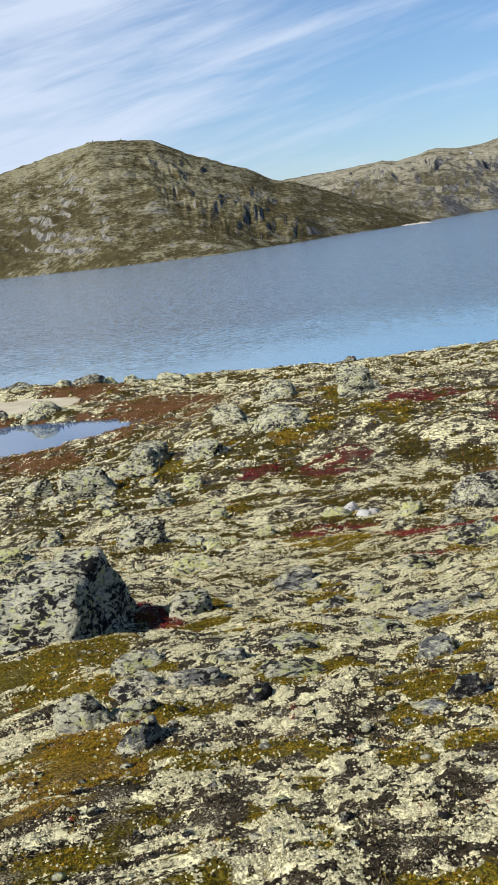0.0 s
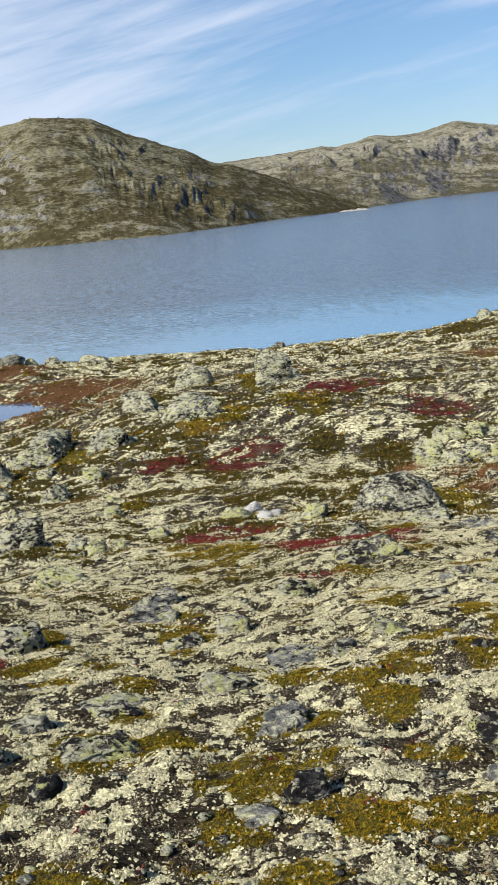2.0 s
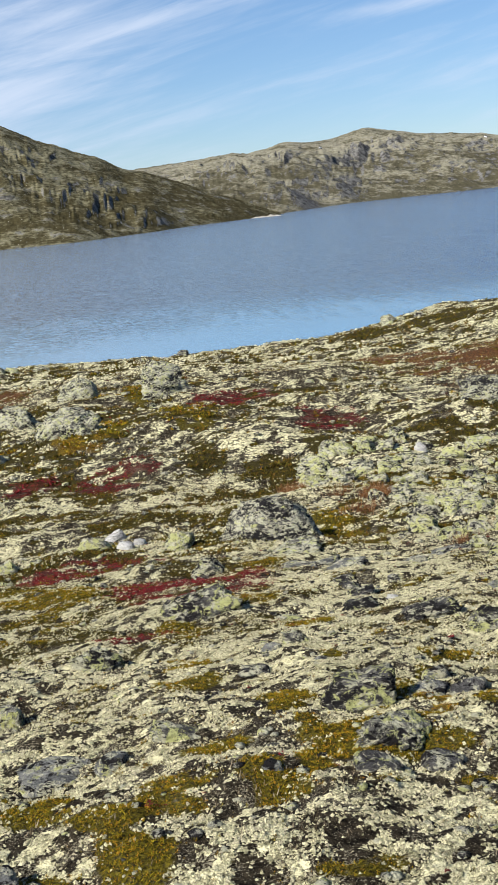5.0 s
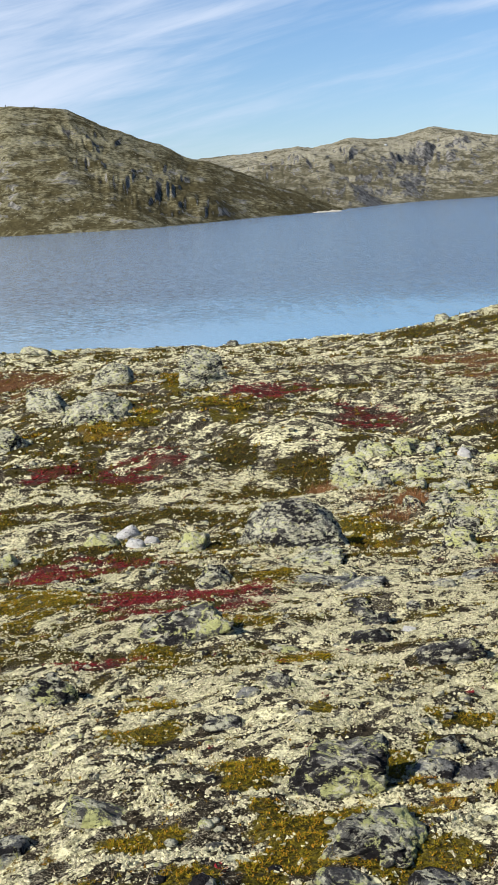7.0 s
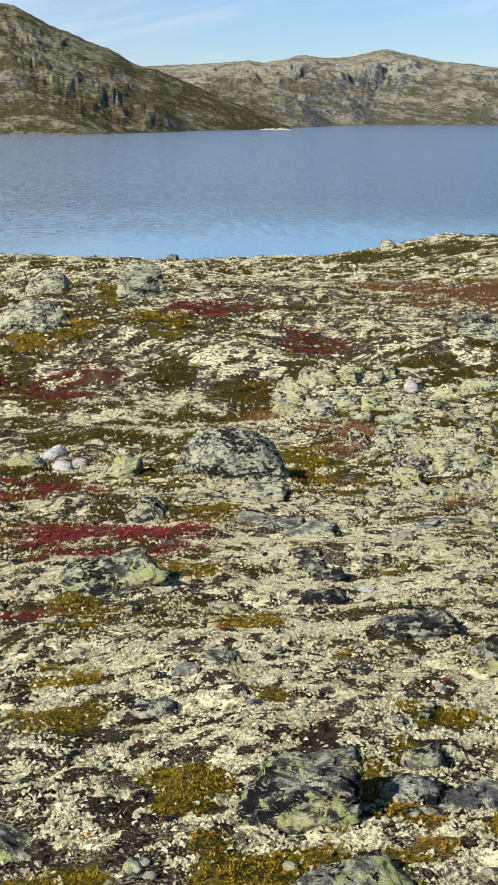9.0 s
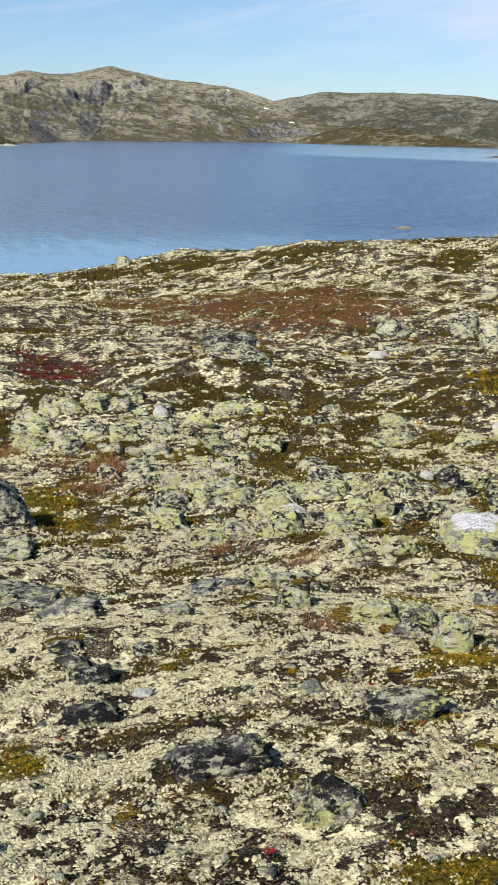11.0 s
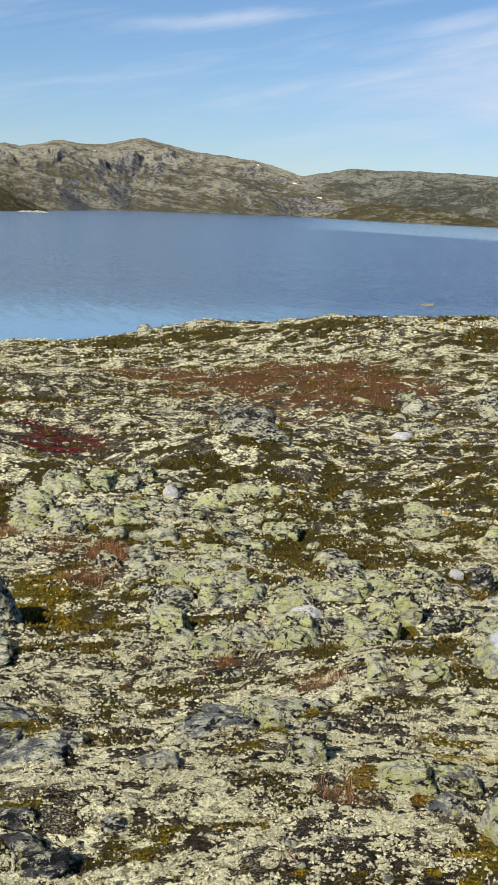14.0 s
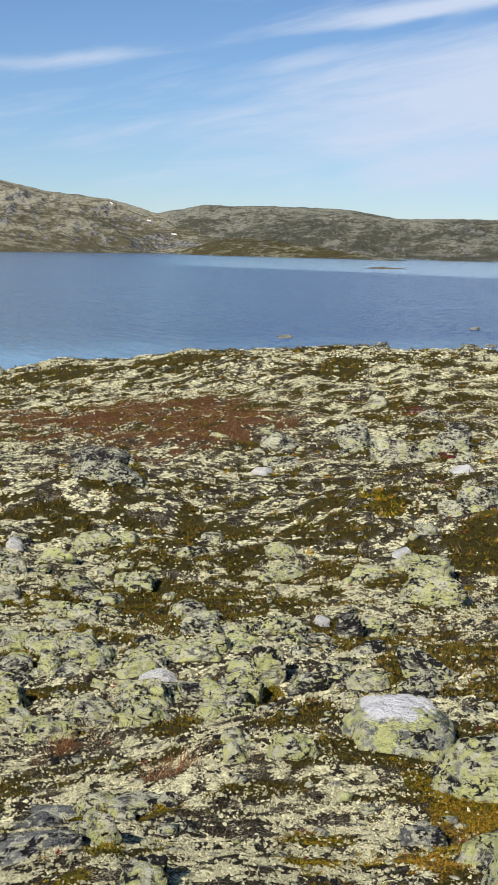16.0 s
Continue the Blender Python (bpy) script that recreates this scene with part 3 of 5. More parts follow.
def fell_material(name, heath, grass, stone, size, more=0.0, speck=0.55, wide=0.3, cliff=(0.89, 0.72), zone=(10.0, 80.0)):
    """A far hillside: heath and pale grass in drawn-out patches, strewn blocks, bare dark rock where it is steep."""
    made, nt, bsdf = material(name)
    where = node(nt, "ShaderNodeTexCoord").outputs["Object"]
    flat = node(nt, "ShaderNodeMapping", ("Vector", where), ("Rotation", (0.0, 0.12, 0.0)), ("Scale", (1.0, 1.0, 2.2))).outputs[0]
    steep = node(nt, "ShaderNodeSeparateXYZ", (0, node(nt, "ShaderNodeNewGeometry").outputs["Normal"])).outputs[2]
    broad, middle, fine = grain(nt, flat, 0.007 * size, 5.0, 0.6), grain(nt, flat, 0.035 * size, 7.0, 0.7), grain(nt, flat, 0.16 * size, 6.0, 0.72)
    tone = math_node(nt, "ADD", math_node(nt, "MULTIPLY", broad, wide), math_node(nt, "ADD", math_node(nt, "MULTIPLY", middle, 0.5), math_node(nt, "MULTIPLY", fine, 0.5 - wide)))
    # heath and grass below, lichen and bare ground higher up
    rise = node(nt, "ShaderNodeSeparateXYZ", (0, where)).outputs[2]
    tone = math_node(nt, "ADD", tone, ramp(nt, rise, zone[0], zone[1], -0.035, 0.025))
    colour = mix(nt, ramp(nt, tone, 0.45 - more, 0.56 - more), heath, grass)
    colour = mix(nt, ramp(nt, fine, 0.42, 0.53, speck, 0.0), colour, [0.42 * c for c in heath])
    bare = math_node(nt, "ADD", ramp(nt, steep, *cliff), math_node(nt, "ADD", math_node(nt, "MULTIPLY", ramp(nt, middle, 0.5, 0.66), 0.5), math_node(nt, "MULTIPLY", ramp(nt, broad, 0.57, 0.68), 0.3)))
    tall = node(nt, "ShaderNodeMapping", ("Vector", where), ("Scale", (1.1, 1.1, 0.8))).outputs[0]
    rock = mix(nt, ramp(nt, grain(nt, tall, 0.09 * size, 7.0, 0.75), 0.40, 0.60), [0.28 * c for c in stone], stone)
    colour = mix(nt, ramp(nt, math_node(nt, "ADD", bare, math_node(nt, "MULTIPLY", fine, 0.6)), 0.55, 0.8), colour, rock)
    pebbles = node(nt, "ShaderNodeTexVoronoi", ("Vector", where), ("Scale", 0.2 * size)).outputs["Distance"]
    colour = mix(nt, ramp(nt, math_node(nt, "ADD", pebbles, math_node(nt, "MULTIPLY", middle, 0.4)), 0.31, 0.25), colour, (0.34, 0.34, 0.30))
    nt.links.new(colour, bsdf.inputs["Base Color"])
    bsdf.inputs["Roughness"].default_value = 0.95
    bumped(nt, bsdf, math_node(nt, "ADD", fine, math_node(nt, "MULTIPLY", middle, 2.5)), 0.6, 5.0 / size)
    return made


def water_material(name, calm):
    made, nt, bsdf = material(name, 0.5)
    where = node(nt, "ShaderNodeTexCoord").outputs["Object"]
    bsdf.inputs["Base Color"].default_value = (0.06, 0.105, 0.185, 1)
    bsdf.inputs["IOR"].default_value = 1.33
    bsdf.inputs["Roughness"].default_value = 0.04 if calm else 0.16
    bsdf.inputs["IOR"].default_value = 1.33
    if calm:
        bumped(nt, bsdf, grain(nt, where, 5.0, 2.0), 0.05, 0.01)
        return made
    wind = node(nt, "ShaderNodeMapping", ("Vector", where), ("Rotation", (0, 0, 0.3)), ("Scale", (0.6, 1.5, 1.0))).outputs[0]
    chop = [node(nt, "ShaderNodeTexNoise", ("Vector", wind), ("Scale", size), ("Detail", 4.0), ("Roughness", 0.6)).outputs["Color"] for size in (1.1, 4.1)]
    waves = node(nt, "ShaderNodeVectorMath", (0, chop[0]), (1, chop[1]), operation="ADD").outputs[0]
    waves = node(nt, "ShaderNodeVectorMath", (0, waves), (1, (1.0, 1.0, 0.0)), operation="SUBTRACT").outputs[0]
    # sheltered water lies smooth under the near shore, and in long slicks far out
    parts = node(nt, "ShaderNodeSeparateXYZ", (0, where)).outputs
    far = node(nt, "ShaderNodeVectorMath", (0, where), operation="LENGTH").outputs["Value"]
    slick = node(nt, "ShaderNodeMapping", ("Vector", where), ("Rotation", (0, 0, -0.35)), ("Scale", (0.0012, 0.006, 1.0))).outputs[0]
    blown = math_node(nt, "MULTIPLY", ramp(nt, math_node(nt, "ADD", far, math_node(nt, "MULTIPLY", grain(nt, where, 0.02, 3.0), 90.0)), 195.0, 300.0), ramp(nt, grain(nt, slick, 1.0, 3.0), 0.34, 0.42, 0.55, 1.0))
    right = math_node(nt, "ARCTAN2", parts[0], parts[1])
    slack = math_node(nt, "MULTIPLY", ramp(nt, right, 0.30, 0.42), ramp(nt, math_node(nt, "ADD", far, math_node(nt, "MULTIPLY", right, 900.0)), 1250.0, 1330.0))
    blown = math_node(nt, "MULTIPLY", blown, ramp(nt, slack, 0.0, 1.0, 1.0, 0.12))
    # sky reflection painted into the base colour: greyer towards -x, deep blue towards +x
    reflected_tone = mix(nt, ramp(nt, right, 0.15, 0.5), (0.106, 0.150, 0.206), (0.014, 0.053, 0.15))
    # smooth water gets a paler base colour, in place of brighter reflected sky
    nt.links.new(mix(nt, blown, (0.15, 0.27, 0.38), reflected_tone), bsdf.inputs["Base Color"])
    gust = grain(nt, node(nt, "ShaderNodeMapping", ("Vector", where), ("Rotation", (0, 0, -0.1)), ("Scale", (0.5, 0.055, 1.0))).outputs[0], 1.0, 3.0, 0.6)
    blown = math_node(nt, "MULTIPLY", blown, ramp(nt, gust, 0.36, 0.64, 0.45, 1.6))
    tilt = node(nt, "ShaderNodeVectorMath", (0, waves), (3, ramp(nt, blown, 0.0, 1.0, 0.06, 2.0)), operation="SCALE").outputs[0]
    flat = node(nt, "ShaderNodeVectorMath", (0, tilt), (1, (1.0, 1.0, 0.0)), operation="MULTIPLY").outputs[0]
    facing = node(nt, "ShaderNodeVectorMath", (0, flat), (1, (0.0, 0.0, 1.0)), operation="ADD").outputs[0]
    nt.links.new(node(nt, "ShaderNodeVectorMath", (0, facing), operation="NORMALIZE").outputs[0], bsdf.inputs["Normal"])
    return made


def plain_material(name, low, high, scale, rough=0.9):
    made, nt, bsdf = material(name)
    where = node(nt, "ShaderNodeTexCoord").outputs["Object"]
    nt.links.new(mix(nt, ramp(nt, grain(nt, where, scale, 5.0), 0.3, 0.7), low, high), bsdf.inputs["Base Color"])
    bsdf.inputs["Roughness"].default_value = rough
    bumped(nt, bsdf, grain(nt, where, scale * 4), 0.4, 0.1 / scale)
    return made


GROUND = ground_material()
FELL_NEAR = fell_material("olive_fell", (0.060, 0.052, 0.025), (0.20, 0.19, 0.122), (0.20, 0.196, 0.178), 1.4, 0.0, 0.5, 0.3, (0.79, 0.60))
FELL_MID = fell_material("pale_fell", (0.085, 0.078, 0.048), (0.275, 0.262, 0.195), (0.18, 0.178, 0.17), 1.3, 0.01, 0.3, 0.35, (0.93, 0.80))
FELL_FAR = fell_material("dark_fell", (0.064, 0.064, 0.047), (0.22, 0.218, 0.168), (0.17, 0.17, 0.165), 1.1, 0.0, 0.3, 0.35, (0.92, 0.79))
SNOW = plain_material("old_snow", (0.72, 0.73, 0.76), (0.85, 0.85, 0.86), 0.3)
BEACH = plain_material("beach_gravel", (0.24, 0.23, 0.19), (0.36, 0.34, 0.29), 0.3)
SAND = plain_material("wet_sand", (0.33, 0.30, 0.22), (0.42, 0.39, 0.30), 0.8)


# ---- meshes ----
def sheet(name, verts, faces, mat, shade=True):
    """An object from arrays of places and of faces with three or four corners each."""
    data = bpy.data.meshes.new(name)
    verts, faces = np.asarray(verts, np.float32), np.asarray(faces, np.int32)
    data.vertices.add(len(verts))
    data.vertices.foreach_set("co", verts.ravel())
    corners = faces.shape[1]
    data.loops.add(faces.size)
    data.loops.foreach_set("vertex_index", faces.ravel())
    data.polygons.add(len(faces))
    data.polygons.foreach_set("loop_start", np.arange(0, faces.size, corners, dtype=np.int32))
    data.polygons.foreach_set("use_smooth", np.full(len(faces), shade))
    data.update(calc_edges=True)
    data.materials.append(mat)
    return new(name, data)


def grid_faces(rows, cols, closed=False):
    i, j = np.meshgrid(np.arange(rows - 1), np.arange(cols if closed else cols - 1), indexing="ij")
    k = (j + 1) % cols
    return np.stack([i * cols + j, i * cols + k, (i + 1) * cols + k, (i + 1) * cols + j], -1).reshape(-1, 4)


def sphere(level):
    bm = bmesh.new()
    bmesh.ops.create_icosphere(bm, subdivisions=level, radius=1.0)
    bm.verts.ensure_lookup_table()
    verts = np.array([v.co[:] for v in bm.verts])
    faces = np.array([[v.index for v in f.verts] for f in bm.faces])
    bm.free()
    return verts, faces


SPHERES = {level: sphere(level) for level in (1, 2, 3, 4, 5)}
chance = np.random.default_rng(7)


# ---- the ground ----
def build_ground():
    az = np.radians(np.concatenate([np.arange(-180, -20, 5.0), np.arange(-20, 46, 0.3), np.arange(46, 180, 5.0)]))
    d = np.concatenate([np.linspace(0.05, 2.4, 12), 2.5 * 1.0085 ** np.arange(0, 431), np.geomspace(97, 4800, 50)])
    D, A = np.meshgrid(d, az, indexing="ij")
    x, y = 1 + D * np.sin(A), D * np.cos(A)
    z = turf_z(x, y)
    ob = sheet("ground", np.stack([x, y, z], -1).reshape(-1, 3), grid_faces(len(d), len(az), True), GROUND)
    flat_x, flat_y = x.ravel(), y.ravel()
    near = np.hypot(flat_x - 1, flat_y) < 110
    got = covers(flat_x[near], flat_y[near])
    for name, values in got.items():
        full = np.full(len(flat_x), 0.8 if name == "lichen" else 0.0, np.float32)
        full[near] = values * (0.9 - 0.05 * smooth(5, 14, from_walk(flat_x[near], flat_y[near]))) if name == "lichen" else values
        ob.data.attributes.new(name, "FLOAT", "POINT").data.foreach_set("value", full)
    return tagged(ob, "stony heath slope grown with lichen, moss and dwarf shrubs", "ground", kind="structure")


build_ground()

# ---- water ----
ring = np.radians(np.arange(0, 360, 3.0))
radii = np.geomspace(20, 4700, 40)
R, A = np.meshgrid(radii, ring, indexing="ij")
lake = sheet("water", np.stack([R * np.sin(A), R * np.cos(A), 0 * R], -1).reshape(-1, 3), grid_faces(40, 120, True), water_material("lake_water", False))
lake.location.z = LAKE
tagged(lake, "wide wind-rippled blue mountain lake", "lake", kind="structure")


def pool(name, x, y, rx, ry, z, mat, label, category):
    a = np.radians(np.arange(0, 360, 6.0))
    r = 1 + 0.18 * value_noise(2 * np.cos(a) + 5, 2 * np.sin(a), 31)
    rims = [np.stack([k * r * rx * np.cos(a), k * r * ry * np.sin(a), 0 * a], -1) for k in (0.02, 0.5, 1.0)]
    ob = sheet(name, np.concatenate(rims), grid_faces(3, 60, True), mat)
    ob.location = (x, y, z)
    return tagged(ob, label, category, kind="structure")


pool("water", -9.0, 38.2, 6.2, 4.6, POND, water_material("pond_water", True), "small still pond reflecting the pale sky", "pond")
pool("sand", -11.2, 48.6, 6.2, 4.6, -4.66, SAND, "flat pale sandy bed of a dried pool", "sand")


# ---- far hills ----
def bearings(values):
    return np.array(values[0::2], float), np.array(values[1::2], float)


def hill(name, ridge, ridge_far, shore, crags, mat, label, cols, rows, rough, seed, step=9.0, dip=0.14, ledge=0.5):
    """A hillside from the shore up to its ridge and over: bearing and rise of the ridge in degrees, distances in metres."""
    first, last = max(ridge[0], -13.5), min(ridge[-2], 43.0)
    az = np.unique(np.concatenate([np.linspace(ridge[0], first, 12), np.linspace(first, last, cols), np.linspace(last, ridge[-2], 12)]))
    cols, per = len(az), cols / (last - first)
    rise, top, foot = np.interp(az, *bearings(ridge)), np.interp(az, *bearings(ridge_far)), np.interp(az, *bearings(shore))
    rise = rise + 0.014 * fbm(az * 3.1, 0 * az + seed, 5, seed + 21, 0.62) * np.clip(rise, 0, 1.5)
    for wide, line in ((int(0.22 * per), rise), (int(0.9 * per), top), (int(0.9 * per), foot)):
        line[:] = np.convolve(np.pad(line, wide, mode="edge"), np.hanning(2 * wide + 3)[1:-1] / (wide + 1), mode="valid")
    v = np.concatenate([np.linspace(0, 1, rows), 1 + np.linspace(0.02, 0.8, rows // 6)])
    V, AZ = np.meshgrid(v, az, indexing="ij")
    dist = foot + (top - foot) * V
    x, y = 1.3 + dist * np.sin(np.radians(AZ)), 3 + dist * np.cos(np.radians(AZ))
    rise_z = 0.9 + top * np.tan(np.radians(rise))
    up = 0.72 * np.minimum(V, 1) + 0.28 * np.sin(np.minimum(V, 1) * np.pi / 2)
    for at, wide, low, height in crags:
        here = np.exp(-((AZ - at) / wide) ** 2)
        low = low + 0.04 * fbm(AZ * 1.6, V * 0 + at, 4, seed + 9) + 0.005 * fbm(AZ * 5, V * 0 + at, 3, seed + 17)
        slant = 0.02 + 0.2 * height
        here = here * np.clip(0.65 + 0.5 * fbm(AZ * 2.5, V * 2 + at, 4, seed + 13), 0.15, 1.0)
        up = up + height * here * (smooth(low - slant, low + slant, V) - smooth(low - 0.34, low + 0.34, V))
    z = LAKE - 1 + (rise_z - LAKE + 1) * up
    z = np.where(V < 0.97, np.minimum(z, 0.9 + (z * 0 + dist) * np.tan(np.radians(rise)) - 0.012 * dist * (1 - np.minimum(V, 1))), z)
    # ledges that dip towards +x: gentle treads, steep risers
    rank = (z + dip * dist * np.radians(AZ)) / step + 1.3 * fbm(x * .006, y * .006, 4, seed + 31)
    tread = rank - np.floor(rank)
    stand = smooth(-0.45, 0.35, fbm(x * .011 + z * .01, y * .008, 3, seed + 37)) * np.clip(V * 8, 0, 1) * np.clip((1 - V) * 4 - 0.2, 0, 1)
    z = z + ledge * step * stand * (tread ** 4 - tread)
    folds = 0.5 - 1.5 * np.abs(fbm(x * .0055 + 3 + .004 * z, y * .003, 3, seed + 11))
    bumps = fbm(x * .018, y * .018, 6, seed, 0.55)
    ledges = np.abs(fbm(x * .05 + .02 * z, y * .03, 4, seed + 3))
    edge = np.minimum(1, 6 * np.minimum(V, 1)) * np.where(V > 0.75, np.maximum(0.05, (1 - V) * 4), 1.0)
    z = z + rough * (edge * (0.5 * bumps + 0.5 * ledges) + 1.7 * folds * np.maximum(0, np.minimum(1, 6 * V) * (1 - V) * 2.2)) * np.minimum(1, (0.08 + np.abs(rise_z - LAKE) / 70))
    z = z - np.maximum(V - 1, 0) * 160 + 0.12 * rough * fbm(x * .2, y * .2, 3, seed + 5) * np.minimum(1, 12 * V)
    ob = sheet(name, np.stack([x, y, z], -1).reshape(-1, 3), grid_faces(len(v), cols), mat)
    tagged(ob, label, "hill", kind="structure")
    return dict(az=az, v=v, x=x, y=y, z=z)


OLIVE = hill("hill", (-40, 1.2, -26, 1.9, -18, 2.7, -14, 3.15, -10.5, 3.62, -8.9, 4.0, -7.3, 4.38, -6.3, 4.55, -5, 4.47, -3.6, 4.26, -2.2, 3.55, -0.5, 2.89, 0.7, 2.45, 1.4, 1.97, 2.2, 1.8, 3.2, 1.45, 4.2, 1.05, 5.2, 0.6, 6.4, 0.15, 7.6, -0.35, 8.6, -0.75),
    (-40, 1700, -20, 1500, -6, 1330, 0, 1370, 4, 1390, 8.6, 1345), (-40, 1300, -20, 1130, -11, 1045, -6, 945, -1, 925, 2.6, 1030, 4, 1130, 7.5, 1255, 8.6, 1330),
    ((-0.2, 1.5, 0.32, 0.17), (1.6, 1.2, 0.22, 0.10), (0.6, 1.2, 0.6, 0.10), (-2.6, 0.9, 0.42, 0.10), (-3.2, 1.2, 0.7, 0.09), (-2.0, 0.8, 0.8, 0.07), (2.6, 1.0, 0.12, 0.06)), FELL_NEAR, "olive-brown heathery hill with grey crags above the lake", 540, 150, 4.2, 101)
PALE = hill("hill", (-3, 1.5, 1, 1.85, 4, 1.98, 6.4, 2.17, 7.1, 2.06, 7.9, 2.2, 8.7, 2.40, 9.6, 2.28, 10.8, 2.30, 11.6, 2.5, 12.4, 2.67, 13.7, 2.38, 14.7, 2.16, 16, 2.05, 17.5, 1.86, 18.6, 1.6, 19.7, 1.26, 21, 0.75, 22.5, 0.2, 24, -0.3, 25, -0.5),
    (-3, 2300, 4, 2350, 12, 2600, 18, 2550, 25, 2000), (-3, 1500, 4, 1230, 7.5, 1262, 9, 1450, 12, 1800, 16.3, 1900, 20, 2030, 25, 1950),
    ((8.6, 0.9, 0.55, 0.16), (10.6, 0.8, 0.5, 0.16), (12.0, 1.3, 0.5, 0.27), (13.6, 0.7, 0.66, 0.16), (15.0, 0.6, 0.75, 0.18), (4.9, 0.9, 0.5, 0.18), (6.6, 0.8, 0.55, 0.14), (19.5, 1.0, 0.32, 0.18), (17.3, 0.8, 0.75, 0.14)), FELL_MID, "bare pale mountain with dark cliffs and a rocky summit", 480, 130, 6.0, 211, 18.0, 0.05, 0.32)
DARK = hill("hill", (16, 0.6, 19, 1.2, 20.6, 1.5, 21.9, 1.75, 23, 1.68, 23.8, 1.72, 25.8, 1.70, 28.3, 1.62, 29.5, 1.4, 30.4, 1.25, 32, 1.28, 34, 1.3, 35.5, 1.24, 37.6, 1.26, 38.4, 0.98, 39.2, 0.65, 41, 0.5, 45, 0.45, 60, 0.4, 75, 0.4),
    (16, 3300, 30, 3200, 40, 3000, 75, 2800), (16, 2100, 20, 2050, 25, 1830, 30, 1560, 33, 1620, 37, 1850, 45, 1700, 75, 1500),
    ((24.3, 1.2, 0.72, 0.26), (28.3, 0.9, 0.6, 0.2), (31.2, 0.8, 0.6, 0.16), (33.8, 1.2, 0.5, 0.2), (36.8, 1.0, 0.45, 0.2)), FELL_FAR, "long dark fell ridge beyond the far shore", 460, 110, 7.0, 307, 20.0, 0.08, 0.3)
hill("headland", (20.4, -0.45, 21.5, -0.1, 22.6, 0.2, 23.8, 0.34, 24.8, 0.22, 26, 0.05, 27.5, -0.15, 29, -0.4, 30.5, -0.55),
    (20.4, 1960, 24, 1950, 30.5, 1680), (20.4, 1900, 24, 1800, 27, 1680, 30.5, 1600), ((23.5, 1.0, 0.4, 0.1),), FELL_NEAR, "low green headland on the far shore", 160, 50, 2.0, 401)


def on_hill(shape, bearing, part):
    """A place on a hillside: bearing in degrees, and how far up from shore to ridge."""
    j, i = np.abs(shape["az"] - bearing).argmin(), np.abs(shape["v"] - part).argmin()
    return Vector((shape["x"][i, j], shape["y"][i, j], shape["z"][i, j]))


def snow_patch(shape, bearing, part, wide, tall):
    """A thin bank of snow that follows the hillside."""
    steps = np.linspace(-1, 1, 9)
    U, W = np.meshgrid(steps, steps)
    keep = U * np.sqrt(1 - W * W / 2), W * np.sqrt(1 - U * U / 2)
    verts = []
    for u, w in zip(keep[0].ravel(), keep[1].ravel()):
        p = on_hill(shape, bearing + math.degrees(u * wide / 2 / 2300), part + w * tall)
        verts.append((p.x, p.y - 1.0, p.z + 2.2 - 1.5 * max(abs(u), abs(w))))
    ob = sheet("snow_patch", verts, grid_faces(9, 9), SNOW)
    return tagged(ob, "small patch of old white snow on the mountainside", "snow", "snow patches on the far hills")


for bearing, part, wide, tall in ((18.9, 0.72, 5, 0.005), (19.25, 0.62, 9, 0.006), (20.4, 0.5, 9, 0.004), (10.35, 0.72, 7, 0.008), (17.6, 0.8, 5, 0.008)):
    snow_patch(PALE, bearing, part, wide, tall)
snow_patch(DARK, 29.9, 0.5, 12, 0.008)


def convex(verts, sharp, rng, planes):
    """Lets a ball be cut by random planes, softly, into a worn block."""
    n = rng.normal(size=(planes, 3))
    n /= np.linalg.norm(n, axis=1)[:, None]
    n = np.concatenate([n, np.eye(3), -np.eye(3)])
    h = np.concatenate([rng.uniform(0.62, 1.0, planes), rng.uniform(0.75, 0.95, 6)])
    facing = np.maximum(verts @ n.T, 1e-3) / h
    return verts / (facing ** sharp).sum(1)[:, None] ** (1 / sharp)


ROCK_LABELS = {  # what each kind looks like
    "grey": "grey weathered rock spotted with black and white lichen", "pale": "pale grey rock crusted with lichen",
    "yellow": "rock crusted with yellow-green map lichen", "mixed": "dark layered rock patched with green lichen",
    "layered": "dark-topped layered rock patched with pale green lichen",
    "dark": "dark low rock half sunk in lichen", "slate": "flat blue-grey bare rock slab",
    "blackened": "boulder blotched with black lichen", "white": "small whitish stone bare of lichen", "snowtop": "rounded boulder with a white lichen cap",
}


def set_down(ob, x, y, lift, turn, z=None):
    base = float(ground_z(np.array(x), np.array(y))) if z is None else z
    ob.location, ob.rotation_euler = (x, y, base + lift), (0, 0, radians(turn))


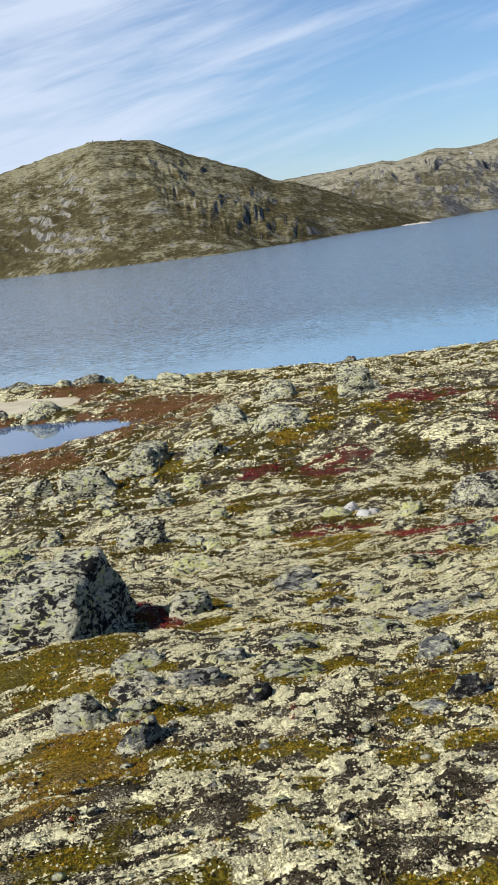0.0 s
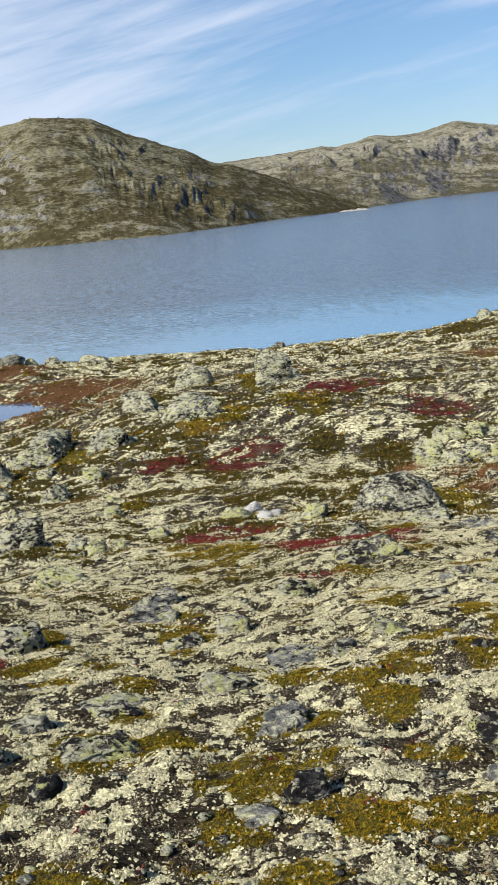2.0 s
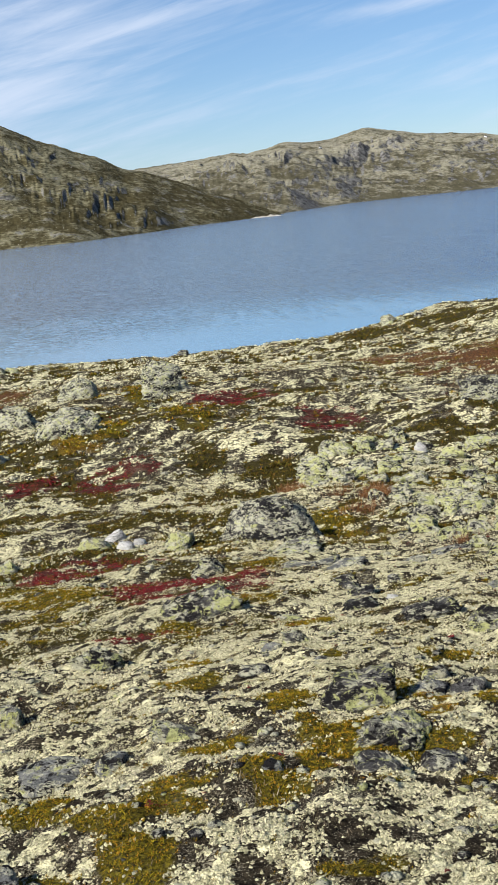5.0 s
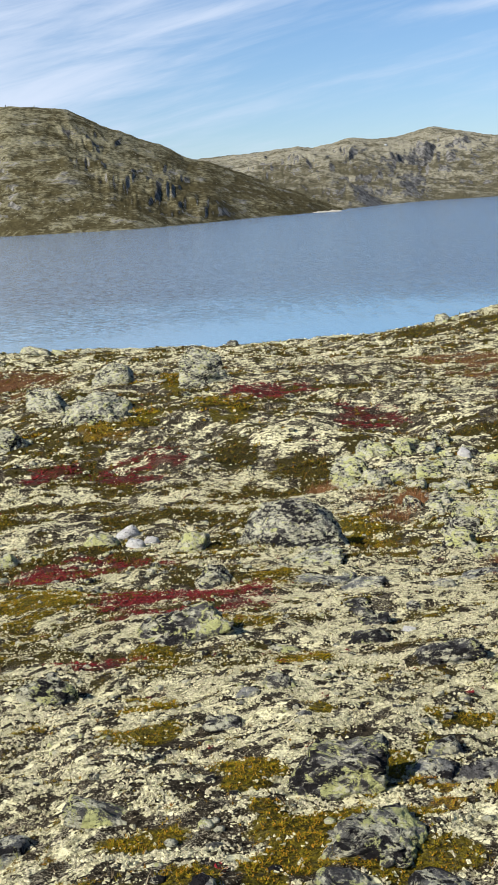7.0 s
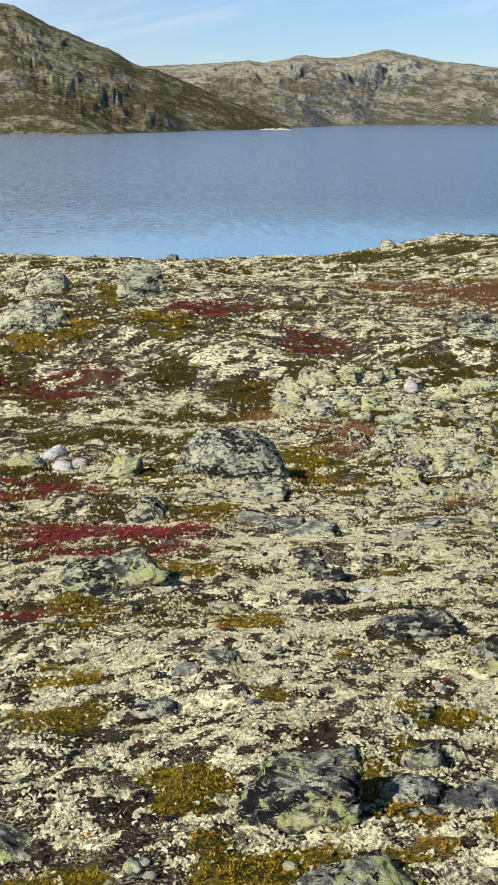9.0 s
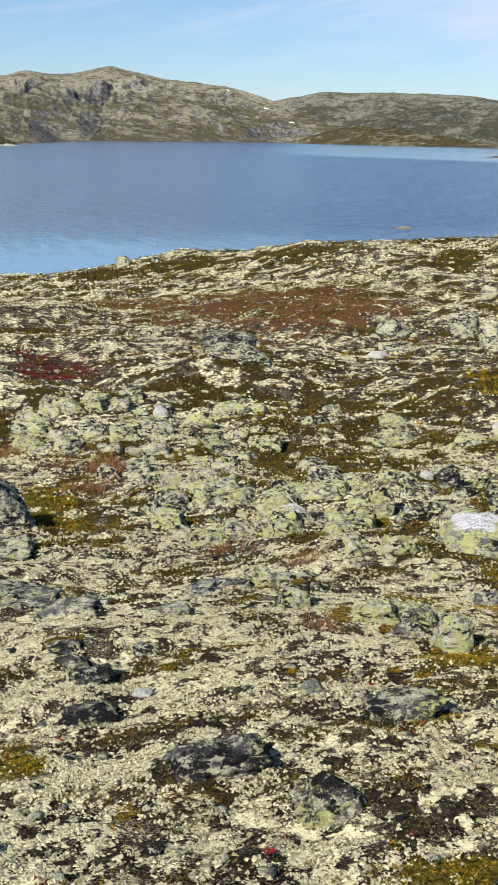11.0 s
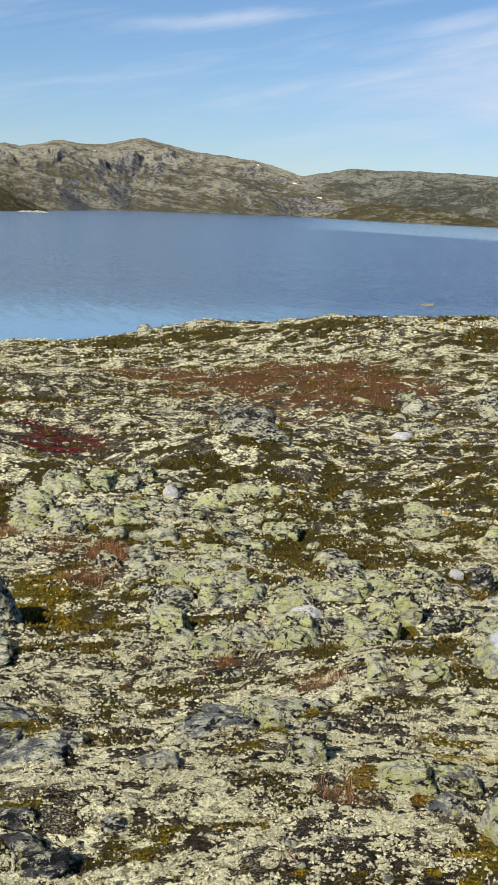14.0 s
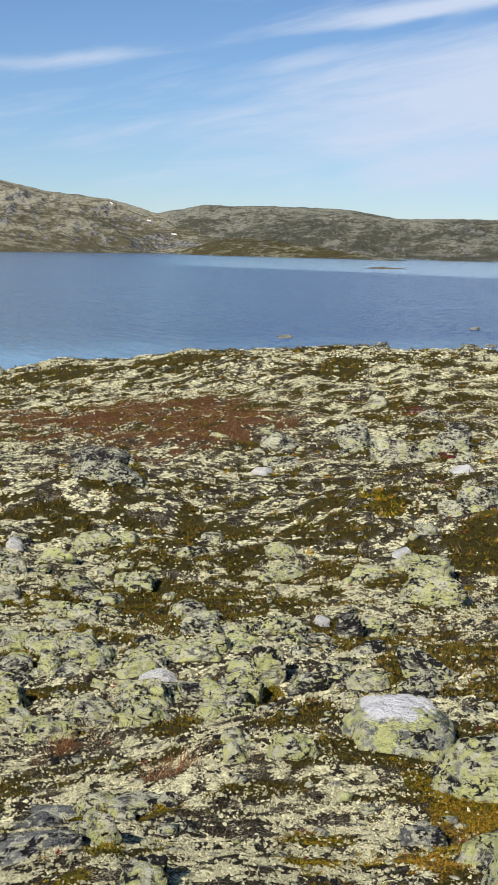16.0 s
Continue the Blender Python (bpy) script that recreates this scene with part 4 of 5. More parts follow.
def worn(body, rng, rough, steps, cracks=0.6):
    """Hollows, layers that stand out in steps, cracks and grain on a block of about unit size."""
    seed = int(rng.integers(1000))
    body = body * (1 + rough * fbm(body[:, 0] * 2.2 + body[:, 2] * 1.3, body[:, 1] * 2.2 - body[:, 2], 4, seed)[:, None])
    lie = rng.normal(size=3) * (0.35, 0.35, 0) + (0, 0, 1)
    rise = body @ (lie / np.linalg.norm(lie)) * 4.5 + 0.8 * fbm(body[:, 0] * 1.5, body[:, 1] * 1.5, 2, seed + 5)
    body = body * (1 + steps * (rise - np.floor(rise) - 0.5))[:, None] if steps else body
    for k in range(3):
        lie = rng.normal(size=(2, 3))
        line = fbm(body @ lie[0] * 1.1 + 9 * k, body @ lie[1] * 1.1, 3, seed + 20 + k)
        body = body * (1 - cracks * (0.07 * np.exp(-(line / 0.05) ** 2) - 0.02 * np.tanh(line / 0.03)))[:, None]
    return body + 0.035 * np.stack([fbm(body[:, 1] * 6, body[:, 2] * 6 + body[:, 0], 4, seed + k, 0.6) for k in (1, 2, 3)], -1)


def rock(kind, x, y, wide, tall, turn=None, deep=None, sharp=None, sink=0.92, taper=None, name=None, label=None, lean=None, planes=9, z=None, exact=False):
    """A rock of a given width and height over the ground; exact: one that stands out and keeps its size."""
    rng = np.random.default_rng(int(abs(x) * 1000 + abs(y) * 77777) % 2 ** 31)
    level = 5 if wide > 0.9 and y < 20 or exact and wide > 0.24 and wide > 0.035 * float(from_walk(x, y)) else 4 if wide > 0.3 and y < 26 or wide > 0.18 and y < 13 else 3
    round_one = kind in ("pale", "snowtop", "white") and wide > 0.3
    sharp, taper = sharp or (9 if kind == "snowtop" else 16 if round_one else 30), taper or (0.3 if round_one else 0.2)
    verts, faces = SPHERES[level]
    flat = kind in ("dark", "slate", "mixed", "layered") and y < 13
    body = worn(convex(verts, sharp, rng, planes), rng, 0.12 if flat else 0.09, 0.0 if kind == "snowtop" else 0.04 if round_one else 0.09 if flat else 0.05, 0.0 if kind == "snowtop" else 0.5 if round_one else 0.8)
    body /= np.abs(body).max(0)
    body[:, :2] *= (1 - taper * np.maximum(body[:, 2], -0.3))[:, None]
    body[:, 0] += rng.uniform(-0.3, 0.3) * body[:, 2]
    body[:, :2] /= np.abs(body[:, :2]).max(0)
    if not exact:
        wide, tall = (1.02 * wide, 0.58 * tall) if flat and not label else (1.08 * wide, min(1.15 * tall, 0.5 * wide))
    elif y > 20:
        wide, tall = 1.15 * wide, 0.85 * tall
    deep = deep or wide * rng.uniform(0.65, 0.95)
    tall = max(0.8 * tall if exact else tall, 0.10 * wide)
    body = body * (wide / 2, deep / 2, tall * (1 + sink) / 2)
    lean = lean or (rng.uniform(-9, 9), rng.uniform(-12, 12) * (0.3 if kind == "snowtop" else 1.0), 0)
    body = body @ np.array(Euler([radians(a) for a in lean]).to_matrix()).T
    ob = sheet(name or ("boulder" if wide > 0.5 else "rock" if wide > 0.2 else "stone"), body, faces, ROCK[kind])
    turn = math.degrees(-math.atan2(x - 1.5, y - 3)) + rng.uniform(-25, 25) * (0.6 if exact else 1.0) if turn is None else turn
    set_down(ob, x, y, tall * (1 - sink) / 2, turn, z)
    return tagged(ob, label or ("large " if wide > 0.9 else "small " if wide < 0.2 else "") + ROCK_LABELS[kind].replace("small whitish", "whitish"), "rock", "rocks on the heath slope")


def hewn(kind, x, y, turn, sides, sharp, rough, label, lift=0.0):
    """A boulder bounded by planes: which way each one faces, and its distance in metres from the middle of the foot."""
    rng = np.random.default_rng(len(label))
    verts, faces = SPHERES[5]
    n = np.array([side[:3] for side in sides], float)
    n /= np.linalg.norm(n, axis=1)[:, None]
    far = np.maximum(verts @ n.T, 1e-3) / np.array([side[3] for side in sides])
    body = verts / (far ** sharp).sum(1)[:, None] ** (1 / sharp)
    body = 0.4 * worn(body / 0.4, rng, rough, 0.015)
    ob = sheet("boulder", body, faces, ROCK[kind])
    set_down(ob, x, y, lift, turn)
    return tagged(ob, label, "rock", "rocks on the heath slope")


def footing(kind, x, y, wide):
    """Smaller broken blocks that lean against a rock."""
    for _ in range(int(2 + 3 * min(1, wide / 0.8))):
        a = chance.uniform(0, 2 * math.pi)
        size = wide * chance.uniform(0.16, 0.42)
        far = 0.5 * wide * chance.uniform(0.75, 1.15)
        rock(chance.choice([kind, "grey", "yellow", "pale"]), x + far * math.cos(a), y + 0.8 * far * math.sin(a), size, size * chance.uniform(0.25, 0.45))


for x, y, w, h in (
    (-0.85, 5.11, 0.33, 0.23), (-3.36, 22.66, 1.28, 0.85), (-0.52, 7.62, 0.37, 0.2), (-0.72, 27.76, 0.98, 0.64), (-3.24, 14.83, 0.28, 0.12),
    (-3.41, 18.78, 0.27, 0.2), (5.26, 18.77, 0.44, 0.17), (17.41, 32.84, 0.48, 0.43),
):
    rock("pale", x, y, w, h, exact=True)
    if w > 0.5 and y > 13:
        footing("pale", x, y, w)
for x, y, w, h in (
    (-0.61, 5.46, 0.3, 0.08), (-2.44, 24.52, 1.19, 0.75), (-1.86, 20.21, 0.49, 0.37), (-1.14, 24.27, 0.84, 0.58), (0.31, 25.24, 1.1, 0.73),
    (2.49, 30.36, 1.16, 0.75), (-4.6, 23.84, 0.69, 0.36), (0.66, 7.75, 0.23, 0.11), (0.58, 6.29, 0.27, 0.08), (0.39, 7.52, 0.25, 0.06),
    (1.97, 12.82, 0.35, 0.15), (2.91, 14.16, 0.55, 0.08), (11.6, 20.65, 0.44, 0.32), (12.02, 20.64, 0.57, 0.43), (13.57, 25.46, 1.06, 0.56),
    (6.61, 13.38, 0.28, 0.11),
):
    rock("grey", x, y, w, h, exact=True)
    if w > 0.5 and y > 13:
        footing("grey", x, y, w)
for x, y, w, h in (
    (-1.6, 14.51, 0.69, 0.45), (7.91, 24.1, 1.04, 0.39), (12.76, 28.41, 0.81, 0.52), (14.03, 27.86, 0.7, 0.62), (14.98, 25.84, 0.67, 0.52),
):
    rock("blackened", x, y, w, h, exact=True)
    if w > 0.5 and y > 13:
        footing("blackened", x, y, w)
for x, y, w, h in (
    (0.1, 5.51, 0.4, 0.08), (1.63, 5.19, 0.46, 0.13), (2.2, 6.47, 0.34, 0.11), (1.08, 8.62, 0.29, 0.14), (2.08, 8.18, 0.17, 0.08),
    (1.43, 6.78, 0.24, 0.05), (3.92, 10.75, 0.23, 0.11), (3.96, 10.85, 0.21, 0.11), (5.26, 10.15, 0.14, 0.26), (4.35, 10.34, 0.28, 0.09),
):
    rock("mixed", x, y, w, h, exact=True)
for x, y, w, h in (
    (-0.35, 5.42, 0.28, 0.1), (0.8, 5.62, 0.3, 0.06), (-0.55, 4.64, 0.22, 0.12), (0.96, 6.81, 0.45, 0.06), (1.48, 4.94, 0.12, 0.04),
    (0.18, 9.03, 0.4, 0.12), (2.68, 11.2, 0.42, 0.07), (1.18, 6.67, 0.18, 0.07), (2.47, 7.02, 0.2, 0.06), (1.94, 8.05, 0.12, 0.04),
    (1.71, 6.18, 0.08, 0.03), (2.56, 7.28, 0.15, 0.08), (2.13, 7.71, 0.07, 0.03), (2.86, 11.05, 0.41, 0.07), 
    (3.45, 9.28, 0.14, 0.04), (4.2, 10, 0.2, 0.09), (3.31, 10.78, 0.23, 0.07), (3.02, 10.15, 0.11, 0.06), (3.75, 11.4, 0.44, 0.06),
):
    rock("slate", x, y, w, h, exact=True)
for x, y, w, h in (
    (5.35, 11.31, 0.27, 0.1),
):
    rock("slate", x, y, w, h, exact=True)
for x, y, w, h in (
    (1.39, 16.41, 0.2, 0.09), (1.11, 17.06, 0.34, 0.16), (2.9, 9.63, 0.11, 0.01), (5.59, 15.2, 0.38, 0.11), (5.89, 20.92, 0.21, 0.2),
    (7.56, 16.49, 0.17, 0.08), (9.97, 19.2, 0.26, 0.17), (13.59, 23.42, 0.41, 0.16),
):
    rock("white", x, y, w, h, exact=True)
for x, y, w, h in (
    (-0.7, 14.1, 0.3, 0.15), (-0.07, 15.73, 0.31, 0.14), (-0.5, 15.08, 0.16, 0.12), (0.91, 16.03, 0.42, 0.18), (1.85, 15.85, 0.4, 0.27),
    (3.97, 11.42, 0.2, 0.16), (4.24, 9.67, 0.23, 0.19), (4.17, 10.31, 0.26, 0.09), (4.93, 15.71, 0.22, 0.19), (4.46, 15.2, 0.39, 0.21),
    (5.01, 13.74, 0.34, 0.17), (5.93, 14.58, 0.37, 0.24), (6.22, 14.71, 0.3, 0.37), (4.92, 16.81, 0.57, 0.2), (5.32, 16.24, 0.35, 0.19),
    (8.72, 19.74, 0.39, 0.21), (5.21, 20.07, 0.4, 0.24), (6.17, 20.07, 0.4, 0.22), (7.99, 16.26, 0.39, 0.27), 
):
    rock("yellow", x, y, w, h, exact=True)
    if w > 0.5 and y > 13:
        footing("yellow", x, y, w)
for x, y, w, h in (
    (5.04, 12.57, 0.18, 0.12), (5.29, 12.41, 0.29, 0.14), (5.71, 15.6, 0.59, 0.14), (5.25, 14.46, 0.36, 0.22), (9.22, 17.33, 0.74, 0.34),
    (9, 18.26, 0.53, 0.16), (4.58, 9.61, 0.17, 0.08),
):
    rock("yellow", x, y, w, h, exact=True)
    if w > 0.5 and y > 13:
        footing("yellow", x, y, w)
for x, y, w, h in (
    (-0.06, 5.1, 0.16, 0.09), (0.82, 4.91, 0.2, 0.12), (1.74, 4.83, 0.14, 0.05), (2.86, 8.65, 0.4, 0.1), (1.83, 7.78, 0.17, 0.04),
    (2.73, 9.91, 0.23, 0.06), (2.71, 10.24, 0.18, 0.04), (2.06, 6.22, 0.19, 0.04), (2.31, 6.25, 0.18, 0.04), (2.61, 6.99, 0.21, 0.07),
    (2.71, 10.07, 0.17, 0.08), (2.64, 9.4, 0.23, 0.07), (7.63, 16.13, 0.3, 0.35), (4.24, 9.71, 0.13, 0.06),
):
    rock("dark", x, y, w, h, exact=True)
for x, y, w, h in (
    (2.15, 6.94, 0.4, 0.15), (3.08, 8.22, 0.26, 0.12),
):
    rock("layered", x, y, w, h, exact=True)
# lower rocks between them
for x, y, w, h in (
    (-0.68, 5.87, 0.29, 0.06), (-3.42, 17.08, 0.41, 0.11), (-0.59, 5, 0.23, 0.07), (0.46, 31.05, 0.99, 0.56), (0.47, 26.85, 1.15, 0.31),
    (2.58, 33.21, 1.19, 0.51), (5.72, 21.79, 0.34, 0.17), (4.92, 14.53, 0.32, 0.14), (9.71, 16.85, 0.36, 0.1), (10.05, 16.33, 0.35, 0.09),
    (14.31, 26.97, 0.54, 0.22), (15.13, 24.36, 0.45, 0.24), (13.37, 21.03, 0.5, 0.32), (13.04, 22.37, 0.35, 0.24), (10.78, 19.96, 0.29, 0.14),
    (4.42, 11.76, 0.17, 0.03), (6.96, 13.86, 0.25, 0.08), (4.42, 12.26, 0.33, 0.04), (2.21, 9.35, 0.2, 0.01), (3.08, 11.51, 0.25, 0.06),
):
    rock("grey", x, y, w, h)
    if w > 0.3:
        footing("grey", x, y, w)
for x, y, w, h in (
    (-0.2, 5.81, 0.21, 0.05), (0.11, 6, 0.29, 0.03),
):
    rock("grey", x, y, w, h)
    if w > 0.3:
        footing("grey", x, y, w)
for x, y, w, h in (
    (8.44, 14.63, 0.31, 0.09), (14.07, 24.09, 0.43, 0.15),
):
    rock("pale", x, y, w, h)
    if w > 0.3:
        footing("pale", x, y, w)
for x, y, w, h in (
    (-3.41, 15.49, 0.44, 0.24), (-0.76, 17.73, 0.29, 0.15), (-0.04, 14.76, 0.28, 0.1), (4.18, 20.57, 0.55, 0.4), (4.41, 19.63, 0.37, 0.18),
    (5.12, 21.33, 0.41, 0.18), (4.42, 14.59, 0.26, 0.12), (0.24, 15.84, 0.17, 0.04), (5.47, 10.69, 0.51, 0.14), (4.3, 12.4, 0.23, 0.08),
    (6.97, 16.18, 0.3, 0.18), (5.39, 13.71, 0.22, 0.13), (5.55, 13.6, 0.19, 0.1), (5.13, 12.81, 0.15, 0.1), (9.65, 18.22, 0.61, 0.18),
    (7.91, 13.55, 0.13, 0.08), (7.24, 21.07, 0.42, 0.1), (6.77, 20.5, 0.54, 0.13), (6.05, 19.01, 0.42, 0.15), (6.65, 19.09, 0.31, 0.1),
):
    rock("yellow", x, y, w, h)
    if w > 0.3:
        footing("yellow", x, y, w)
for x, y, w, h in (
    (7.63, 19.92, 0.27, 0.1), (6.17, 15.56, 0.23, 0.15), (5.22, 15.62, 0.23, 0.11),
):
    rock("yellow", x, y, w, h)
    if w > 0.3:
        footing("yellow", x, y, w)
for x, y, w, h in (
    (2.95, 7.63, 0.14, 0.02),
):
    rock("mixed", x, y, w, h)
for x, y, w, h in (
    (2.48, 7.72, 0.1, 0.03), (8.67, 26.53, 1.02, 0.33), (16.06, 27.45, 0.66, 0.35), (1.96, 5.08, 0.15, 0.02), (0.36, 7.06, 0.11, 0.04),
):
    rock("dark", x, y, w, h)
    if w > 0.3:
        footing("dark", x, y, w)
for x, y, w, h in (
    (0.15, 8.26, 0.43, 0.09), (2.81, 12.53, 0.5, 0.03), (4.13, 12.47, 0.3, 0.02), (2.92, 12.33, 0.39, 0.03), (3.95, 12.15, 0.28, 0.02),
    (0.65, 4.8, 0.17, 0.01),
):
    rock("slate", x, y, w, h)
for x, y, w, h in (
    (1.23, 15.96, 0.2, 0.1), (11.05, 25.43, 0.43, 0.09),
):
    rock("white", x, y, w, h)

# single rocks with a shape of their own
hewn("domed", 2.86, 15.66, 10, ((-0.93, -0.1, 0.4, 0.46), (-0.35, -0.2, 0.9, 0.48), (0.1, 0.1, 1, 0.48), (0.5, -0.15, 0.85, 0.50), (0.95, -0.2, 0.35, 0.52), (0.1, -0.9, 0.42, 0.46), (-0.4, -0.8, 0.4, 0.5), (0, 1, 0.3, 0.4), (0, 0, -1, 0.4)),
    9, 0.07, "large domed pale grey boulder with black and white lichen")
hewn("blackened", -1.35, 7.12, 12, ((0.86, -0.42, 0.28, 0.34), (-0.2, -0.80, 0.55, 0.36), (-0.17, -0.10, 0.97, 0.31), (-0.95, -0.1, 0.3, 0.8), (0, 1, 0.15, 0.42), (0, 0, -1, 0.4)),
    26, 0.05, "large boulder blotched with black and white lichen, one side in shade")
hewn("snowtop", 5.97, 12.56, -24, ((-0.55, -0.1, 0.85, 0.30), (0.05, 0.05, 1, 0.27), (0.5, -0.1, 0.85, 0.30), (-0.95, -0.15, 0.3, 0.30), (0.95, -0.2, 0.3, 0.31), (0.05, -0.75, 0.65, 0.24), (0, 1, 0.4, 0.24), (0, 0, -1, 0.2)),
    5, 0.06, "rounded low boulder with a white lichen cap and mossy foot")
hewn("yellow", 5.1, 10.06, -28, ((-0.75, -0.25, 0.62, 0.22), (-0.2, -0.2, 1, 0.23), (0.3, -0.1, 1, 0.23), (0.8, -0.2, 0.5, 0.26), (-0.2, -0.85, 0.5, 0.21), (0.5, -0.75, 0.45, 0.25), (-0.95, 0.1, 0.15, 0.25), (0, 1, 0.4, 0.25), (0, 0, -1, 0.3)),
    11, 0.08, "bulky boulder covered with yellow-green map lichen, cracked in two", 0.03)
hewn("yellow", 5.42, 9.86, -40, ((-0.8, -0.2, 0.5, 0.14), (0.2, -0.1, 1, 0.25), (0.9, -0.2, 0.4, 0.25), (0, -0.9, 0.4, 0.2), (0, 1, 0.4, 0.2), (0, 0, -1, 0.25)),
    14, 0.08, "broken-off half of a lichen-crusted boulder beside a deep crack", 0.02)
hewn("yellow", 6.04, 11.77, -26, ((-0.8, -0.2, 0.55, 0.23), (-0.1, 0, 1, 0.235), (0.7, -0.2, 0.7, 0.25), (0, -0.9, 0.42, 0.2), (-0.5, -0.75, 0.4, 0.23), (0.95, 0, 0.2, 0.24), (0, 1, 0.4, 0.22), (0, 0, -1, 0.2)),
    11, 0.06, "rounded boulder crusted with bright yellow-green map lichen")
rock("layered", 1.66, 9.78, 0.78, 0.17, turn=6, deep=0.34, sharp=20, lean=(10, -12, 0), exact=True, label="long dark slab tilted out of the lichen", name="rock_slab")
rock("layered", 3.67, 9.02, 0.42, 0.07, turn=-12, deep=0.24, sharp=20, lean=(4, -3, 0), exact=True, label="thin layered dark grey rock slab", name="rock_slab")

# broken stones lying close together where the slope levels out
for count, x0, x1, y0, y1 in ((110, 3.9, 6.9, 17.2, 22.0), (80, 4.4, 7.3, 13.7, 16.6), (16, 6.0, 9.5, 18.6, 21.5), (14, 11.5, 17.0, 24.0, 30.0), (34, -4.2, -0.6, 11.0, 23.5)):
    for _ in range(count):
        x, y = chance.uniform(x0, x1), chance.uniform(y0, y1)
        wide = (0.1 + 0.36 * chance.uniform(0, 1) ** 1.8) * (1.0 if y < 23 else 1.5)
        rock(chance.choice(["yellow", "yellow", "grey", "yellow", "pale", "grey"]), x, y, wide, wide * chance.uniform(0.18, 0.4))


# ---- shores and skerries ----
SHORE = fell_material("shore_heath", (0.085, 0.062, 0.030), (0.19, 0.15, 0.085), (0.25, 0.25, 0.24), 6.0)


def mound(name, bearing, far, wide, deep, tall, seed, label, mat=SHORE):
    """A low island or spit in the lake."""
    r, a = np.linspace(0, 1, 26), np.radians(np.arange(0, 360, 4.0))
    Q, A = np.meshgrid(r, a, indexing="ij")
    edge = 1 + 0.28 * fbm(np.cos(A) * 1.6 + seed, np.sin(A) * 1.6, 3, seed)
    u, v = Q * edge * wide * np.cos(A), Q * edge * deep * np.sin(A)
    z = tall * (1 - Q ** 1.7) * (0.8 + 0.5 * fbm(u * 4 / wide, v * 4 / deep, 3, seed + 2)) - 0.5 * Q ** 6
    ob = sheet(name, np.stack([u, v, z], -1).reshape(-1, 3), grid_faces(26, 90, True), mat)
    b = radians(bearing)
    ob.location, ob.rotation_euler = (1.3 + far * math.sin(b), 3 + far * math.cos(b), LAKE), (0, 0, -b)
    return tagged(ob, label, "islet", kind="structure")


mound("spit", 40.2, 262, 31, 15, 1.9, 3, "low brown grassy spit with a stony rim reaching into the lake")
mound("spit", 42.4, 455, 38, 22, 3.2, 12, "low green point of land across the bay")
mound("beach", 7.7, 1243, 15, 8, 1.6, 33, "pale gravel beach at the foot of the far hill", BEACH)
mound("island", 29.9, 995, 19, 9, 1.0, 21, "tiny flat grassy island far out in the lake")
hill("headland", (36.2, -0.5, 37.2, -0.3, 38.5, -0.1, 41, 0.1, 46, 0.25, 52, 0.2), (36.2, 1500, 52, 1450), (36.2, 1470, 52, 1300), ((40, 2, 0.4, 0.05),), FELL_NEAR, "dark low headland on the far shore", 120, 30, 1.0, 433)
for bearing, far, wide, tall in ((33.4, 221, 1.8, 0.9), (33.9, 219, 1.3, 0.6), (34.5, 222, 2.2, 0.9), (35.0, 221, 1.6, 0.6), (35.4, 220, 2.4, 0.7), (33.8, 268, 2.4, 0.9), (37.2, 214, 2.6, 1.2), (36.6, 216, 2.0, 0.8), (25.4, 231, 3.4, 0.7), (38.4, 330, 3.0, 0.8), (33.1, 214, 1.5, 0.5), (35.8, 224, 1.4, 0.5)):
    b = radians(bearing)
    rock("dark", 1.3 + far * math.sin(b), 3 + far * math.cos(b), wide, 0.5 * tall, z=LAKE, name="shore_rock", label="dark grey rock standing out of shallow lake water", sink=0.6)

# rocks along the brow of the slope, and by the pond
for x, y, w, h, kind in ((4.15, 70.2, 0.5, 0.42, "white"), (5.2, 71.5, 0.8, 0.4, "dark"), (6.9, 69.1, 0.6, 0.4, "grey"), (-2.1, 63.6, 0.9, 0.4, "grey"), (9.9, 67.0, 1.5, 0.55, "grey"), (8.6, 68.5, 0.5, 0.3, "pale"),
        (1.2, 68.0, 0.6, 0.3, "grey"), (-4.4, 62.0, 1.6, 0.45, "pale"), (-8.3, 60.0, 2.4, 0.5, "dark"), (-11.2, 58.0, 1.5, 0.4, "dark"), (13.4, 55.5, 0.9, 0.35, "grey"), (14.6, 55.0, 0.6, 0.3, "dark"), (26.5, 48.5, 0.7, 0.3, "dark"), (29.6, 47.0, 0.6, 0.25, "dark"),
        (-11.2, 43.5, 0.7, 0.3, "grey"), (-9.2, 43.0, 0.9, 0.3, "dark"), (-7.6, 42.6, 1.4, 0.4, "pale"), (-12.8, 42.6, 0.9, 0.3, "dark"), (2.8, 67.0, 0.4, 0.25, "pale"), (-6.3, 61.0, 0.9, 0.4, "pale")):
    rock(kind, x, y, 0.9 * w, h)
    footing(kind, x, y, 1.1 * w)


def cairn(bearing, tall):
    """Stones piled on the hilltop."""
    foot = on_hill(OLIVE, bearing, 0.995)
    base = new("cairn")
    base.location = foot
    verts, faces = SPHERES[2]
    for k in range(5):
        size = tall * (0.42 - 0.06 * k)
        body = convex(verts, 9, np.random.default_rng(k + 3), 10) * (size, size, tall * 0.16)
        stone = sheet("pile_stone", body + (0.05 * tall * math.sin(k * 2.1), 0, tall * (0.1 + 0.2 * k)), faces, ROCK["dark"])
        stone.parent = base
    return tagged(base, "small dark stone cairn on the hilltop", "cairn", "cairns on the hilltop")


cairn(-6.3, 2.1)
cairn(-5.05, 2.3)


